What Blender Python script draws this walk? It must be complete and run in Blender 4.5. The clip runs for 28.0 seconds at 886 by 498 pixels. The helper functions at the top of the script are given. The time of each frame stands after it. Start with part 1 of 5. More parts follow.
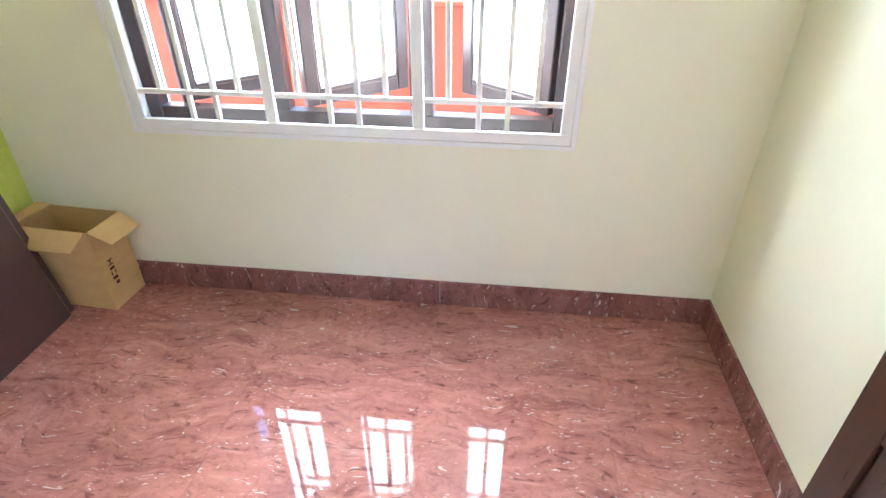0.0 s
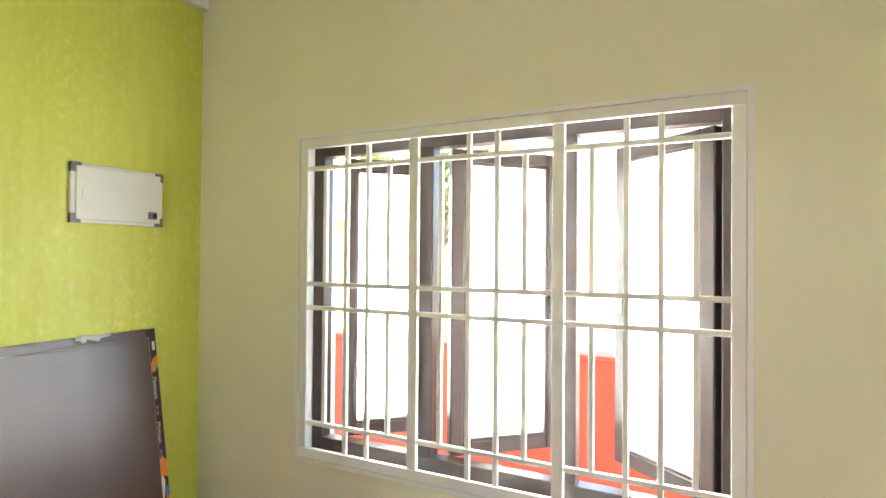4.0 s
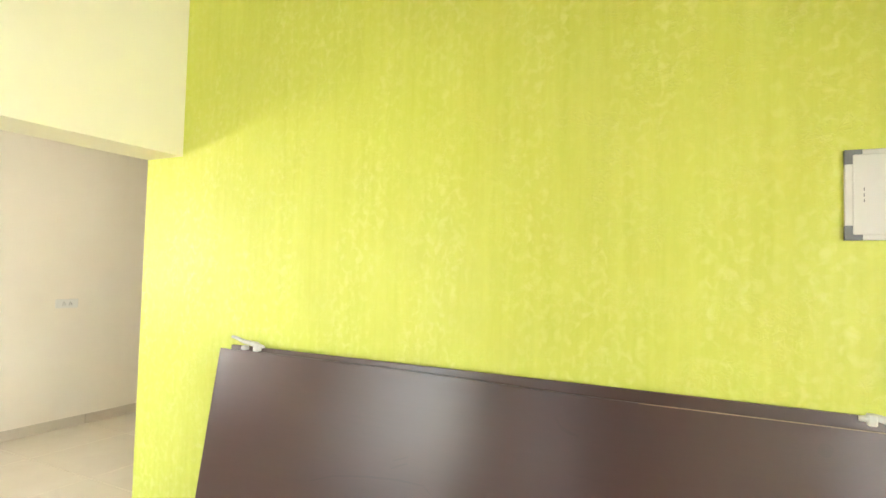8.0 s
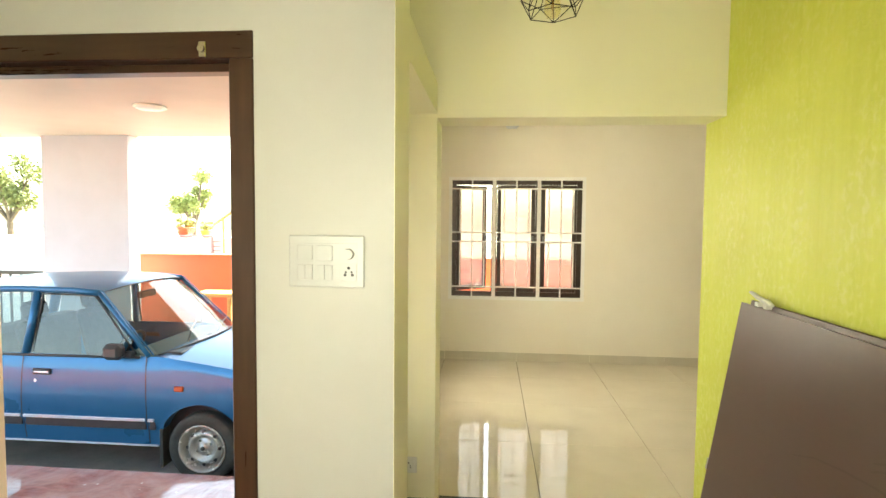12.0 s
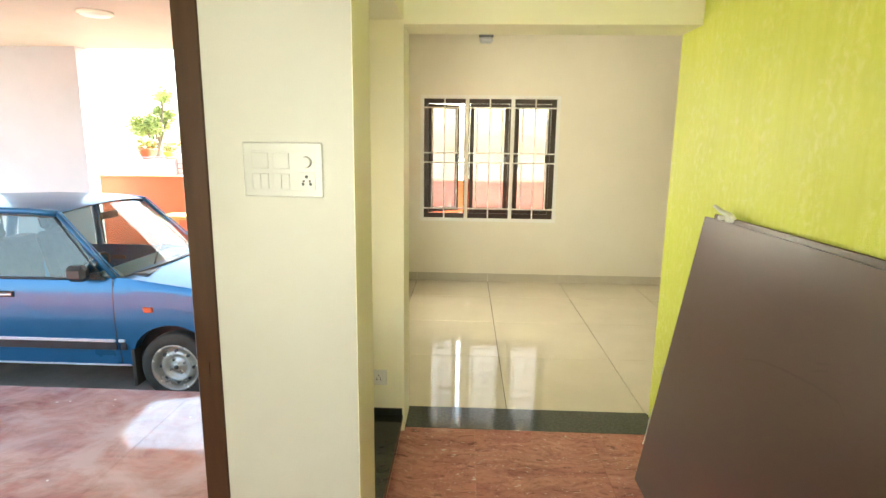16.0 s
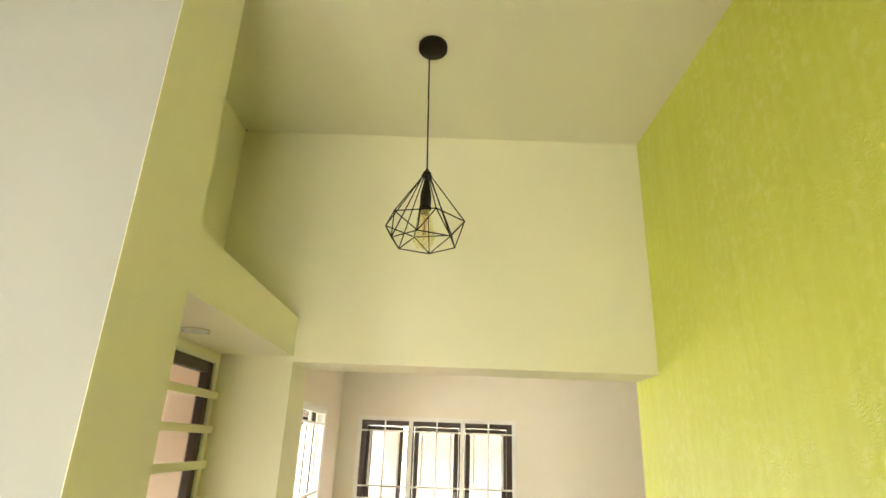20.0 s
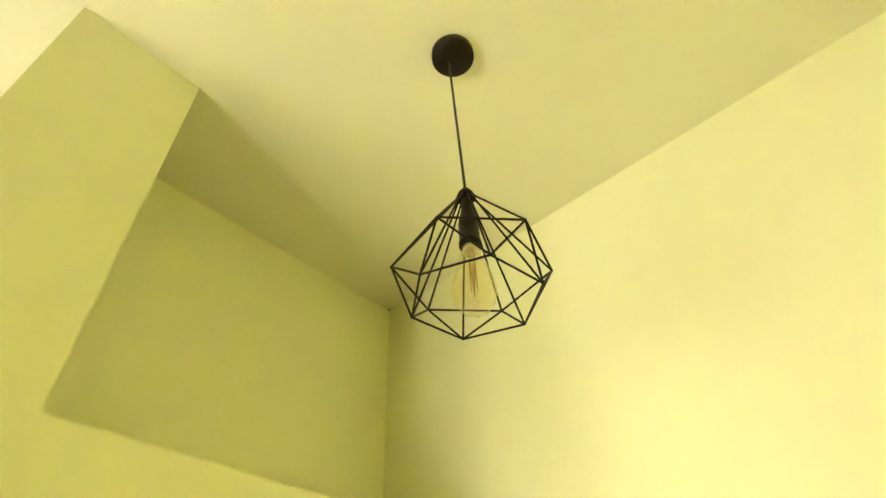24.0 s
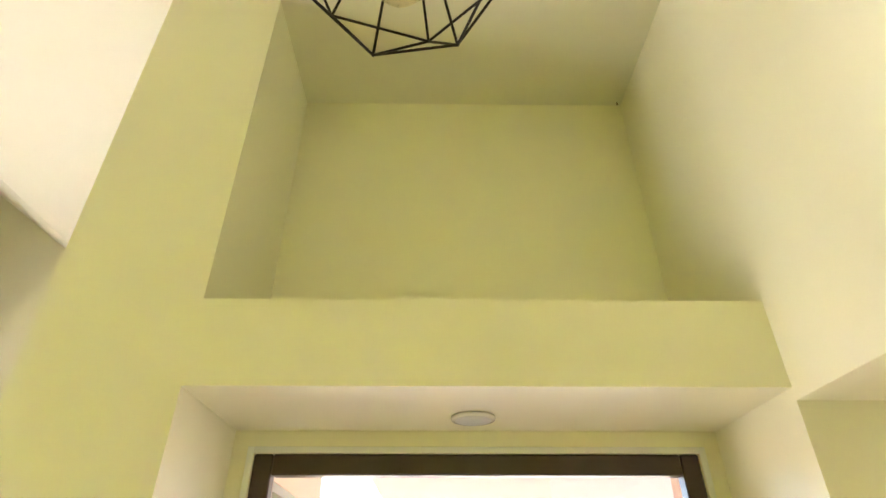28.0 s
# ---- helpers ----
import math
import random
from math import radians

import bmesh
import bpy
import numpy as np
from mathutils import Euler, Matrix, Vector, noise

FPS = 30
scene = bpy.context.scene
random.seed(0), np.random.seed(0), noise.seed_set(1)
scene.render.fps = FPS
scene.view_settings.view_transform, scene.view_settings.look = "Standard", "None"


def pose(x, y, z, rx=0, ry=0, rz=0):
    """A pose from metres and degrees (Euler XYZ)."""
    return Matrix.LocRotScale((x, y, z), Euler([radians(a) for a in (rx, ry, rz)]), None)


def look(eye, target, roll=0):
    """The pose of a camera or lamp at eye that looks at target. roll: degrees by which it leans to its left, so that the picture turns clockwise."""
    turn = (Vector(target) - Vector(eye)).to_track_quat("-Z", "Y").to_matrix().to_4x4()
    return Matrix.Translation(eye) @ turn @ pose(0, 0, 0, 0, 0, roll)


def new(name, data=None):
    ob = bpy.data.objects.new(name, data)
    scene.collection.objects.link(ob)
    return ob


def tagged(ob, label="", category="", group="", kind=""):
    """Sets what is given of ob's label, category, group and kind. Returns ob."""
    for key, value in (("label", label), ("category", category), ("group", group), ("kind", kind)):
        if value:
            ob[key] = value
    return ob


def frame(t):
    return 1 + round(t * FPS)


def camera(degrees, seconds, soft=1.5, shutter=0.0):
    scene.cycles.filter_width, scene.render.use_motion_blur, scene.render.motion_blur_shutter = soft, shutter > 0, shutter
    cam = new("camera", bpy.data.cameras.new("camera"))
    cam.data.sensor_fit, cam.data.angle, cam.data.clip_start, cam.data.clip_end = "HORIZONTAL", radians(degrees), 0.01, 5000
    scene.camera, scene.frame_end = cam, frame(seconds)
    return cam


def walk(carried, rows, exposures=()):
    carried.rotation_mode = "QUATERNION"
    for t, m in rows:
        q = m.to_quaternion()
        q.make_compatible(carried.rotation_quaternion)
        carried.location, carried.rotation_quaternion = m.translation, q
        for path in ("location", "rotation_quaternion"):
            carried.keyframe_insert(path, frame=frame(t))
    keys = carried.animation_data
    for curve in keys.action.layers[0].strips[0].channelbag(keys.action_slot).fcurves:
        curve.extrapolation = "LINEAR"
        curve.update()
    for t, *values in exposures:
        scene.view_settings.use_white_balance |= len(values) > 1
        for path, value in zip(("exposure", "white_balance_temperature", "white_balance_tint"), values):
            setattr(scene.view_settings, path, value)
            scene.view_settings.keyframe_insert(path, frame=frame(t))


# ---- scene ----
cam = camera(78.0, 28.0)
EXPO = [(0, 6.04, 5200, 9), (1, 5.79, 5550, 9), (2.5, 5.59, 5600, 8), (5, 5.43, 6400, 3), (6.5, 5.7, 6400, 3), (8, 5.84, 6400, 6), (9.5, 5.15, 6900, 2), (10.5, 5.07, 8200, -3), (13.5, 5.29, 7600, -2), (16, 5.25, 7600, -2), (17, 5.07, 8200, -3), (18, 5.08, 8400, -7), (19, 5.1, 8900, -9), (20, 5.25, 7200, 2), (21, 5.43, 6900, 10), (23.5, 5.83, 8900, -9), (25, 5.78, 9700, -12), (26, 5.81, 9400, -11), (27, 5.89, 6700, 15), (28, 5.78, 6500, 16)]
PATH = [
    (0, (1.996, -1.862, 1.467), (1.791, -0.186, 0.396), -0.1),
    (0.5, (2.002, -1.873, 1.488), (1.787, -0.079, 0.63), 0.2),
    (1, (2.002, -1.888, 1.504), (1.787, -0.006, 0.861), 0.5),
    (1.5, (2.021, -1.901, 1.516), (1.795, 0.038, 1.082), 0.5),
    (2, (2.059, -1.904, 1.508), (1.806, 0.067, 1.281), 0.7),
    (2.5, (2.069, -1.907, 1.555), (1.802, 0.073, 1.465), 0.9),
    (4.5, (2.157, -1.693, 1.568), (0.947, -0.103, 1.636), 0.5),
    (5, (2.112, -1.61, 1.56), (0.59, -0.314, 1.628), 0.1),
    (5.5, (2.069, -1.468, 1.57), (0.285, -0.565, 1.63), -0.5),
    (6, (2.015, -1.345, 1.554), (0.085, -0.824, 1.619), -0.9),
    (6.5, (1.951, -1.173, 1.553), (-0.045, -1.075, 1.639), -0.7),
    (7, (1.865, -1.035, 1.570), (-0.127, -1.289, 1.675), 0.4),
    (7.5, (1.779, -0.905, 1.585), (-0.124, -1.507, 1.682), 1.1),
    (8, (1.685, -0.862, 1.578), (-0.096, -1.762, 1.658), 1.5),
    (8.5, (1.557, -0.771, 1.572), (-0.01, -2.012, 1.648), 2.5),
    (9, (1.429, -0.683, 1.571), (0.181, -2.246, 1.623), 3.0),
    (9.5, (1.285, -0.63, 1.555), (0.455, -2.45, 1.558), 2.7),
    (10, (1.184, -0.575, 1.558), (0.747, -2.526, 1.531), 1.7),
    (10.5, (1.118, -0.504, 1.566), (0.964, -2.497, 1.514), 1.2),
    (11, (1.11, -0.413, 1.572), (1.137, -2.411, 1.5), 0.8),
    (11.5, (1.108, -0.364, 1.574), (1.241, -2.358, 1.476), 0.6),
    (13.5, (1.103, -0.288, 1.563), (1.306, -2.268, 1.362), 0.3),
    (14, (1.09, -0.315, 1.541), (1.254, -2.286, 1.245), 0.5),
    (14.5, (1.083, -0.329, 1.527), (1.215, -2.287, 1.141), 0.7),
    (15, (1.076, -0.335, 1.525), (1.195, -2.281, 1.08), 0.7),
    (15.5, (1.076, -0.345, 1.526), (1.181, -2.293, 1.083), 0.7),
    (16, (1.071, -0.362, 1.525), (1.151, -2.324, 1.146), 0.7),
    (16.5, (1.054, -0.388, 1.548), (1.099, -2.368, 1.271), 0.7),
    (17, (1.037, -0.413, 1.58), (1.035, -2.406, 1.423), 0.9),
    (17.5, (1.013, -0.485, 1.606), (0.96, -2.484, 1.581), 1.2),
    (18, (1.005, -0.587, 1.649), (0.911, -2.582, 1.764), 1.3),
    (18.5, (0.997, -0.685, 1.684), (0.894, -2.665, 1.947), 1.2),
    (19, (0.94, -0.77, 1.719), (0.875, -2.726, 2.131), 1.5),
    (19.5, (0.863, -0.876, 1.766), (0.835, -2.799, 2.317), 2.1),
    (20, (0.826, -0.977, 1.797), (0.829, -2.861, 2.471), 2.1),
    (20.5, (0.841, -1.106, 1.819), (0.864, -2.947, 2.6), 1.2),
    (21, (0.829, -1.225, 1.828), (0.908, -3.018, 2.712), 0.3),
    (21.5, (0.751, -1.326, 1.836), (0.951, -3.055, 2.821), 0.2),
    (23.5, (0.554, -1.816, 1.873), (1.328, -3.138, 3.158), -2.7),
    (24, (0.513, -1.976, 1.884), (1.472, -3.098, 3.234), -2.7),
    (24.5, (0.535, -2.098, 1.878), (1.604, -2.993, 3.312), -3.5),
    (25, (0.548, -2.216, 1.886), (1.719, -2.854, 3.377), -2.9),
    (25.5, (0.535, -2.342, 1.888), (1.796, -2.726, 3.392), -1.9),
    (26, (0.501, -2.443, 1.886), (1.842, -2.605, 3.361), -0.2),
    (26.5, (0.497, -2.494, 1.877), (1.906, -2.541, 3.296), 0.7),
    (27, (0.508, -2.514, 1.867), (2.005, -2.527, 3.192), 0.5),
    (27.5, (0.525, -2.516, 1.849), (2.121, -2.535, 3.054), -0.0),
    (28, (0.56, -2.517, 1.825), (2.253, -2.542, 2.889), -0.1),
]
walk(cam, [(t, look(eye, target, roll)) for t, eye, target, roll in PATH], EXPO)

# ---- world and light ----
world = bpy.data.worlds.new("sky")
scene.world = world
world.use_nodes = True
wn, wl = world.node_tree.nodes, world.node_tree.links
sky = wn.new("ShaderNodeTexSky")
sky.sky_type, sky.sun_disc = 'NISHITA', False
SUN_EL, SUN_AZ = radians(61), radians(215)
sky.sun_elevation, sky.sun_rotation = SUN_EL, SUN_AZ
sky.air_density, sky.dust_density, sky.ozone_density = 1.0, 2.5, 1.0
wn["Background"].inputs[1].default_value = 0.048
wl.new(sky.outputs[0], wn["Background"].inputs[0])
sun = new("sun", bpy.data.lights.new("sun", 'SUN'))
sun.data.energy, sun.data.angle, sun.data.color = 1.8, radians(0.6), (1.0, 0.96, 0.90)
sun_way = Vector((math.sin(SUN_AZ) * math.cos(SUN_EL), math.cos(SUN_AZ) * math.cos(SUN_EL), math.sin(SUN_EL)))
sun.matrix_world = look(sun_way * 30, (0, 0, 0))

# ---- materials ----
def nodes_of(name):
    m = bpy.data.materials.new(name)
    m.use_nodes = True
    return m, m.node_tree.nodes, m.node_tree.links


def put(n, l, kind, **ins):
    """A node with the given inputs, each a value or a socket."""
    nd = n.new(kind)
    for key, v in ins.items():
        sock = nd.inputs[int(key[1:])] if key[0] == "i" and key[1:].isdigit() else nd.inputs[key.replace("_", " ")]
        if isinstance(v, bpy.types.NodeSocket):
            l.new(v, sock)
        else:
            sock.default_value = v
    return nd


def ramp(n, l, fac, *stops):
    r = n.new("ShaderNodeValToRGB")
    l.new(fac, r.inputs[0])
    el = r.color_ramp.elements
    while len(el) < len(stops):
        el.new(0.5)
    for e, (p, c) in zip(el, stops):
        e.position, e.color = p, (*c, 1) if len(c) == 3 else c
    return r.outputs[0]


def where(n, l, scale=(1, 1, 1)):
    """World-sized coordinates, stretched by scale."""
    g = n.new("ShaderNodeNewGeometry")
    m = put(n, l, "ShaderNodeMapping", Vector=g.outputs["Position"], Scale=scale)
    return m.outputs[0]


def surface(name, low, high, scale=6.0, rough=0.5, grain=120.0, bump=0.05, metal=0.0, spread=0.0, coat=0.0, stretch=(1, 1, 1), depth=0.002, spec=0.5):
    """Paint, plastic, metal and the like: two tones at a large scale, a fine grain, uneven gloss."""
    m, n, l = nodes_of(name)
    b = n["Principled BSDF"]
    v = where(n, l, stretch)
    big = put(n, l, "ShaderNodeTexNoise", Vector=v, Scale=scale, Detail=5.0, Roughness=0.55)
    fine = put(n, l, "ShaderNodeTexNoise", Vector=v, Scale=grain, Detail=3.0)
    mix = put(n, l, "ShaderNodeMath", i0=big.outputs[0], i1=put(n, l, "ShaderNodeMath", i0=fine.outputs[0], i1=0.25).outputs[0])
    n[mix.name].operation = 'ADD'
    mix.inputs[1].links[0].from_node.operation = 'MULTIPLY'
    col = ramp(n, l, mix.outputs[0], (0.38, low), (0.85, high))
    if spread:
        info = n.new("ShaderNodeObjectInfo")
        val = put(n, l, "ShaderNodeMapRange", Value=info.outputs["Random"], To_Min=1 - spread, To_Max=1 + spread)
        hsv = put(n, l, "ShaderNodeHueSaturation", Color=col, Value=val.outputs[0])
        col = hsv.outputs[0]
    l.new(col, b.inputs["Base Color"])
    rr = put(n, l, "ShaderNodeMapRange", Value=big.outputs[0], To_Min=max(0.02, rough - 0.08), To_Max=min(1, rough + 0.08))
    l.new(rr.outputs[0], b.inputs["Roughness"])
    b.inputs["Metallic"].default_value = metal
    b.inputs["Coat Weight"].default_value = coat
    b.inputs["Specular IOR Level"].default_value = spec
    if bump:
        bp = put(n, l, "ShaderNodeBump", Height=fine.outputs[0], Strength=bump, Distance=depth)
        l.new(bp.outputs[0], b.inputs["Normal"])
    return m


def granite(name, bands=(3.2, 13.0, 13.0), veins=(14.0, 54.0, 52.0), shade=1.0):
    """Polished reddish juparana: wavy bands, dark clouds and pale flecks."""
    m, n, l = nodes_of(name)
    b = n["Principled BSDF"]
    info = n.new("ShaderNodeObjectInfo")
    shift = put(n, l, "ShaderNodeMath", i0=info.outputs["Random"], i1=7.0)
    shift.operation = 'MULTIPLY'
    g = n.new("ShaderNodeNewGeometry")
    sh = put(n, l, "ShaderNodeCombineXYZ", X=shift.outputs[0], Y=0.0, Z=0.0)
    ad = put(n, l, "ShaderNodeVectorMath", i0=g.outputs["Position"], i1=sh.outputs[0])
    warp = put(n, l, "ShaderNodeTexNoise", Vector=ad.outputs[0], Scale=2.6, Detail=2.0)
    wv = put(n, l, "ShaderNodeMixRGB", Fac=0.20, Color1=ad.outputs[0], Color2=warp.outputs[1])
    mp = put(n, l, "ShaderNodeMapping", Vector=wv.outputs[0], Scale=bands, Rotation=(0, 0, radians(14)))
    big = put(n, l, "ShaderNodeTexNoise", Vector=mp.outputs[0], Scale=1.0, Detail=6.0, Roughness=0.66, Distortion=1.1)
    mp2 = put(n, l, "ShaderNodeMapping", Vector=wv.outputs[0], Scale=veins, Rotation=(0, 0, radians(-10)))
    vein = put(n, l, "ShaderNodeTexNoise", Vector=mp2.outputs[0], Scale=1.0, Detail=4.0, Roughness=0.55, Distortion=0.9)
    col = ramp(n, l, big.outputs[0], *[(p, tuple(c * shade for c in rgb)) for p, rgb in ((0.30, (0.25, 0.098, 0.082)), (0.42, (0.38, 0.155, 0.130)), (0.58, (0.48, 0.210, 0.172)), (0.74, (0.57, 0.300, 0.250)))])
    dark = ramp(n, l, vein.outputs[0], (0.31, (0.22, 0.2, 0.2)), (0.42, (1, 1, 1)))
    c2 = put(n, l, "ShaderNodeMixRGB", Fac=0.62, Color1=col, Color2=dark)
    c2.blend_type = 'MULTIPLY'
    bits = put(n, l, "ShaderNodeTexNoise", Vector=mp2.outputs[0], Scale=1.7, Detail=3.0, Distortion=1.5)
    fleck = ramp(n, l, bits.outputs[0], (0.655, (0, 0, 0)), (0.70, (1, 1, 1)))
    c3 = put(n, l, "ShaderNodeMixRGB", Fac=fleck, Color1=c2.outputs[0], Color2=(0.76, 0.60, 0.55, 1))
    mott = put(n, l, "ShaderNodeTexNoise", Vector=wv.outputs[0], Scale=48.0, Detail=4.0, Roughness=0.65)
    spot = ramp(n, l, mott.outputs[0], (0.33, (0.62, 0.58, 0.57)), (0.50, (1, 1, 1)), (0.68, (1.0, 1.0, 1.0)))
    c4 = put(n, l, "ShaderNodeMixRGB", Fac=0.6, Color1=c3.outputs[0], Color2=spot)
    c4.blend_type = 'MULTIPLY'
    l.new(c4.outputs[0], b.inputs["Base Color"])
    rr = put(n, l, "ShaderNodeMapRange", Value=vein.outputs[0], To_Min=0.01, To_Max=0.035)
    l.new(rr.outputs[0], b.inputs["Roughness"])
    return m


def wallpaper(name):
    """Lime texture finish: upright silky streaks with torn, curled flakes on them."""
    m, n, l = nodes_of(name)
    b = n["Principled BSDF"]
    v = where(n, l)
    curl = put(n, l, "ShaderNodeTexNoise", Vector=v, Scale=44.0, Detail=2.5, Roughness=0.55, Distortion=1.5)
    rim = ramp(n, l, curl.outputs[0], (0.50, (0, 0, 0)), (0.555, (1, 1, 1)), (0.62, (0.4, 0.4, 0.4)), (0.70, (0, 0, 0)))
    patch = put(n, l, "ShaderNodeTexNoise", Vector=v, Scale=9.0, Detail=3.0, Roughness=0.6)
    keep = ramp(n, l, patch.outputs[0], (0.44, (0, 0, 0)), (0.62, (1, 1, 1)))
    strokes = put(n, l, "ShaderNodeMixRGB", Fac=1.0, Color1=rim, Color2=keep)
    strokes.blend_type = 'MULTIPLY'
    torn = put(n, l, "ShaderNodeTexNoise", Vector=where(n, l, (1, 1, 0.85)), Scale=38.0, Detail=1.5, Roughness=0.5, Distortion=0.5)
    blob = ramp(n, l, torn.outputs[0], (0.48, (0, 0, 0)), (0.74, (0.7, 0.7, 0.7)))
    rows = put(n, l, "ShaderNodeTexNoise", Vector=where(n, l, (1, 5.5, 1.3)), Scale=1.0, Detail=2.0)
    pick = ramp(n, l, rows.outputs[0], (0.38, (0.25, 0.25, 0.25)), (0.62, (1, 1, 1)))
    dabs = put(n, l, "ShaderNodeMixRGB", Fac=1.0, Color1=blob, Color2=pick)
    dabs.blend_type = 'MULTIPLY'
    part_of = put(n, l, "ShaderNodeMixRGB", Fac=0.20, Color1=dabs.outputs[0], Color2=strokes.outputs[0])
    flk = put(n, l, "ShaderNodeMixRGB", Fac=1.0, Color1=part_of.outputs[0], Color2=part_of.outputs[0])
    flk.blend_type = 'ADD'
    silk = put(n, l, "ShaderNodeTexNoise", Vector=where(n, l, (1, 26, 1.6)), Scale=1.0, Detail=4.0, Roughness=0.6)
    cloud = put(n, l, "ShaderNodeTexNoise", Vector=v, Scale=2.2, Detail=3.0)
    both = put(n, l, "ShaderNodeMixRGB", Fac=0.4, Color1=silk.outputs[0], Color2=cloud.outputs[0])
    base = ramp(n, l, both.outputs[0], (0.34, (0.665, 0.72, 0.098)), (0.66, (0.745, 0.795, 0.150)))
    tone = put(n, l, "ShaderNodeMixRGB", Fac=flk.outputs[0], Color1=base, Color2=(0.775, 0.82, 0.215, 1))
    l.new(tone.outputs[0], b.inputs["Base Color"])
    rr = put(n, l, "ShaderNodeMapRange", Value=flk.outputs[0], To_Min=0.46, To_Max=0.32)
    l.new(rr.outputs[0], b.inputs["Roughness"])
    fine = put(n, l, "ShaderNodeTexNoise", Vector=v, Scale=70.0, Detail=4.0, Distortion=1.0)
    hh = put(n, l, "ShaderNodeMixRGB", Fac=0.3, Color1=strokes.outputs[0], Color2=fine.outputs[0])
    bp = put(n, l, "ShaderNodeBump", Height=hh.outputs[0], Strength=0.45, Distance=0.003)
    l.new(bp.outputs[0], b.inputs["Normal"])
    return m


def frosted(name, low=(0.86, 0.88, 0.88), high=(0.92, 0.93, 0.93), blur=0.6, ior=1.1):
    m, n, l = nodes_of(name)
    out = n["Material Output"]
    n.remove(n["Principled BSDF"])
    v = where(n, l)
    no = put(n, l, "ShaderNodeTexNoise", Vector=v, Scale=3.0, Detail=2.0)
    col = ramp(n, l, no.outputs[0], (0.3, low), (0.7, high))
    tr = put(n, l, "ShaderNodeBsdfTranslucent", Color=col)
    rf = put(n, l, "ShaderNodeBsdfRefraction", Color=col, Roughness=blur, IOR=ior)
    mx = put(n, l, "ShaderNodeMixShader", i0=0.85, i1=tr.outputs[0], i2=rf.outputs[0])
    gl = put(n, l, "ShaderNodeBsdfGlossy", Color=(0.9, 0.9, 0.9, 1), Roughness=0.25)
    m2 = put(n, l, "ShaderNodeMixShader", i0=0.05, i1=mx.outputs[0], i2=gl.outputs[0])
    l.new(m2.outputs[0], out.inputs[0])
    return m


def glass(name, tint=(1, 1, 1), rough=0.0, ior=1.5, least=0.08):
    """Thin pane: mostly clear, with the gloss of glass."""
    m, n, l = nodes_of(name)
    out = n["Material Output"]
    n.remove(n["Principled BSDF"])
    tr = put(n, l, "ShaderNodeBsdfTransparent", Color=(*tint, 1))
    gl = put(n, l, "ShaderNodeBsdfGlossy", Color=(1, 1, 1, 1), Roughness=rough)
    lw = put(n, l, "ShaderNodeLayerWeight", Blend=0.5)
    pw = put(n, l, "ShaderNodeMath", i0=lw.outputs["Facing"], i1=5.0 if ior else 3.0)
    pw.operation = 'POWER'
    fr = put(n, l, "ShaderNodeMapRange", Value=pw.outputs[0], To_Min=least, To_Max=0.95 if ior else 0.7)
    mx = put(n, l, "ShaderNodeMixShader", i0=fr.outputs[0], i1=tr.outputs[0], i2=gl.outputs[0])
    l.new(mx.outputs[0], out.inputs[0])
    return m


def laminate(name):
    """Dark wenge board: fine lengthwise grain under a satin gloss."""
    m, n, l = nodes_of(name)
    b = n["Principled BSDF"]
    grain = put(n, l, "ShaderNodeTexNoise", Vector=where(n, l, (30, 4, 90)), Scale=1.0, Detail=3.0, Roughness=0.6)
    cloud = put(n, l, "ShaderNodeTexNoise", Vector=where(n, l, (3, 1.4, 3)), Scale=1.0, Detail=4.0)
    l.new(ramp(n, l, grain.outputs[0], (0.3, (0.062, 0.027, 0.025)), (0.7, (0.067, 0.029, 0.027))), b.inputs["Base Color"])
    rr = put(n, l, "ShaderNodeMapRange", Value=cloud.outputs[0], From_Min=0.3, From_Max=0.7, To_Min=0.285, To_Max=0.31)
    l.new(rr.outputs[0], b.inputs["Roughness"])
    b.inputs["Specular IOR Level"].default_value = 1.0
    b.inputs["Sheen Weight"].default_value, b.inputs["Sheen Roughness"].default_value = 0.10, 0.5
    b.inputs["Sheen Tint"].default_value = (0.85, 0.66, 0.58, 1)
    return m


CREAM = surface("cream_wall_paint", (0.85, 0.822, 0.622), (0.89, 0.862, 0.662), 2.0, 0.42, 260, 0.06)
# Cream paint darkened to offset the strong window light on the door wall.
CREAM_DIMMED = surface("dimmed_cream_wall_paint", (0.405, 0.404, 0.373), (0.44, 0.439, 0.408), 2.0, 0.42, 260, 0.06)
DINING = surface("pale_dining_paint", (0.84, 0.785, 0.67), (0.88, 0.83, 0.72), 2.0, 0.5, 260, 0.06)
CEIL = surface("ceiling_paint", (0.80, 0.78, 0.62), (0.84, 0.82, 0.67), 2.0, 0.6, 200, 0.05)
WHITE = surface("white_gloss_paint", (0.875, 0.865, 0.83), (0.91, 0.90, 0.865), 4.0, 0.33, 200, 0.03)
REVEAL = surface("window_reveal_paint", (0.78, 0.79, 0.76), (0.83, 0.84, 0.82), 3.0, 0.45, 200, 0.05)
LIME = wallpaper("lime_texture_finish")
GRANITE = granite("red_granite", shade=1.08)
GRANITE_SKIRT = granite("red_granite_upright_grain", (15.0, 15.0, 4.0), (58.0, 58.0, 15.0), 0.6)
BLACKSTONE = surface("black_granite", (0.012, 0.014, 0.014), (0.035, 0.038, 0.036), 30, 0.12, 300, 0.0)
GREYSTONE = surface("dark_green_granite", (0.035, 0.042, 0.035), (0.075, 0.085, 0.07), 60, 0.10, 300, 0.0)
TILE = surface("cream_vitrified_tile", (0.66, 0.60, 0.48), (0.72, 0.66, 0.54), 3.0, -0.05, 200, 0.0, spread=0.02, spec=0.9)
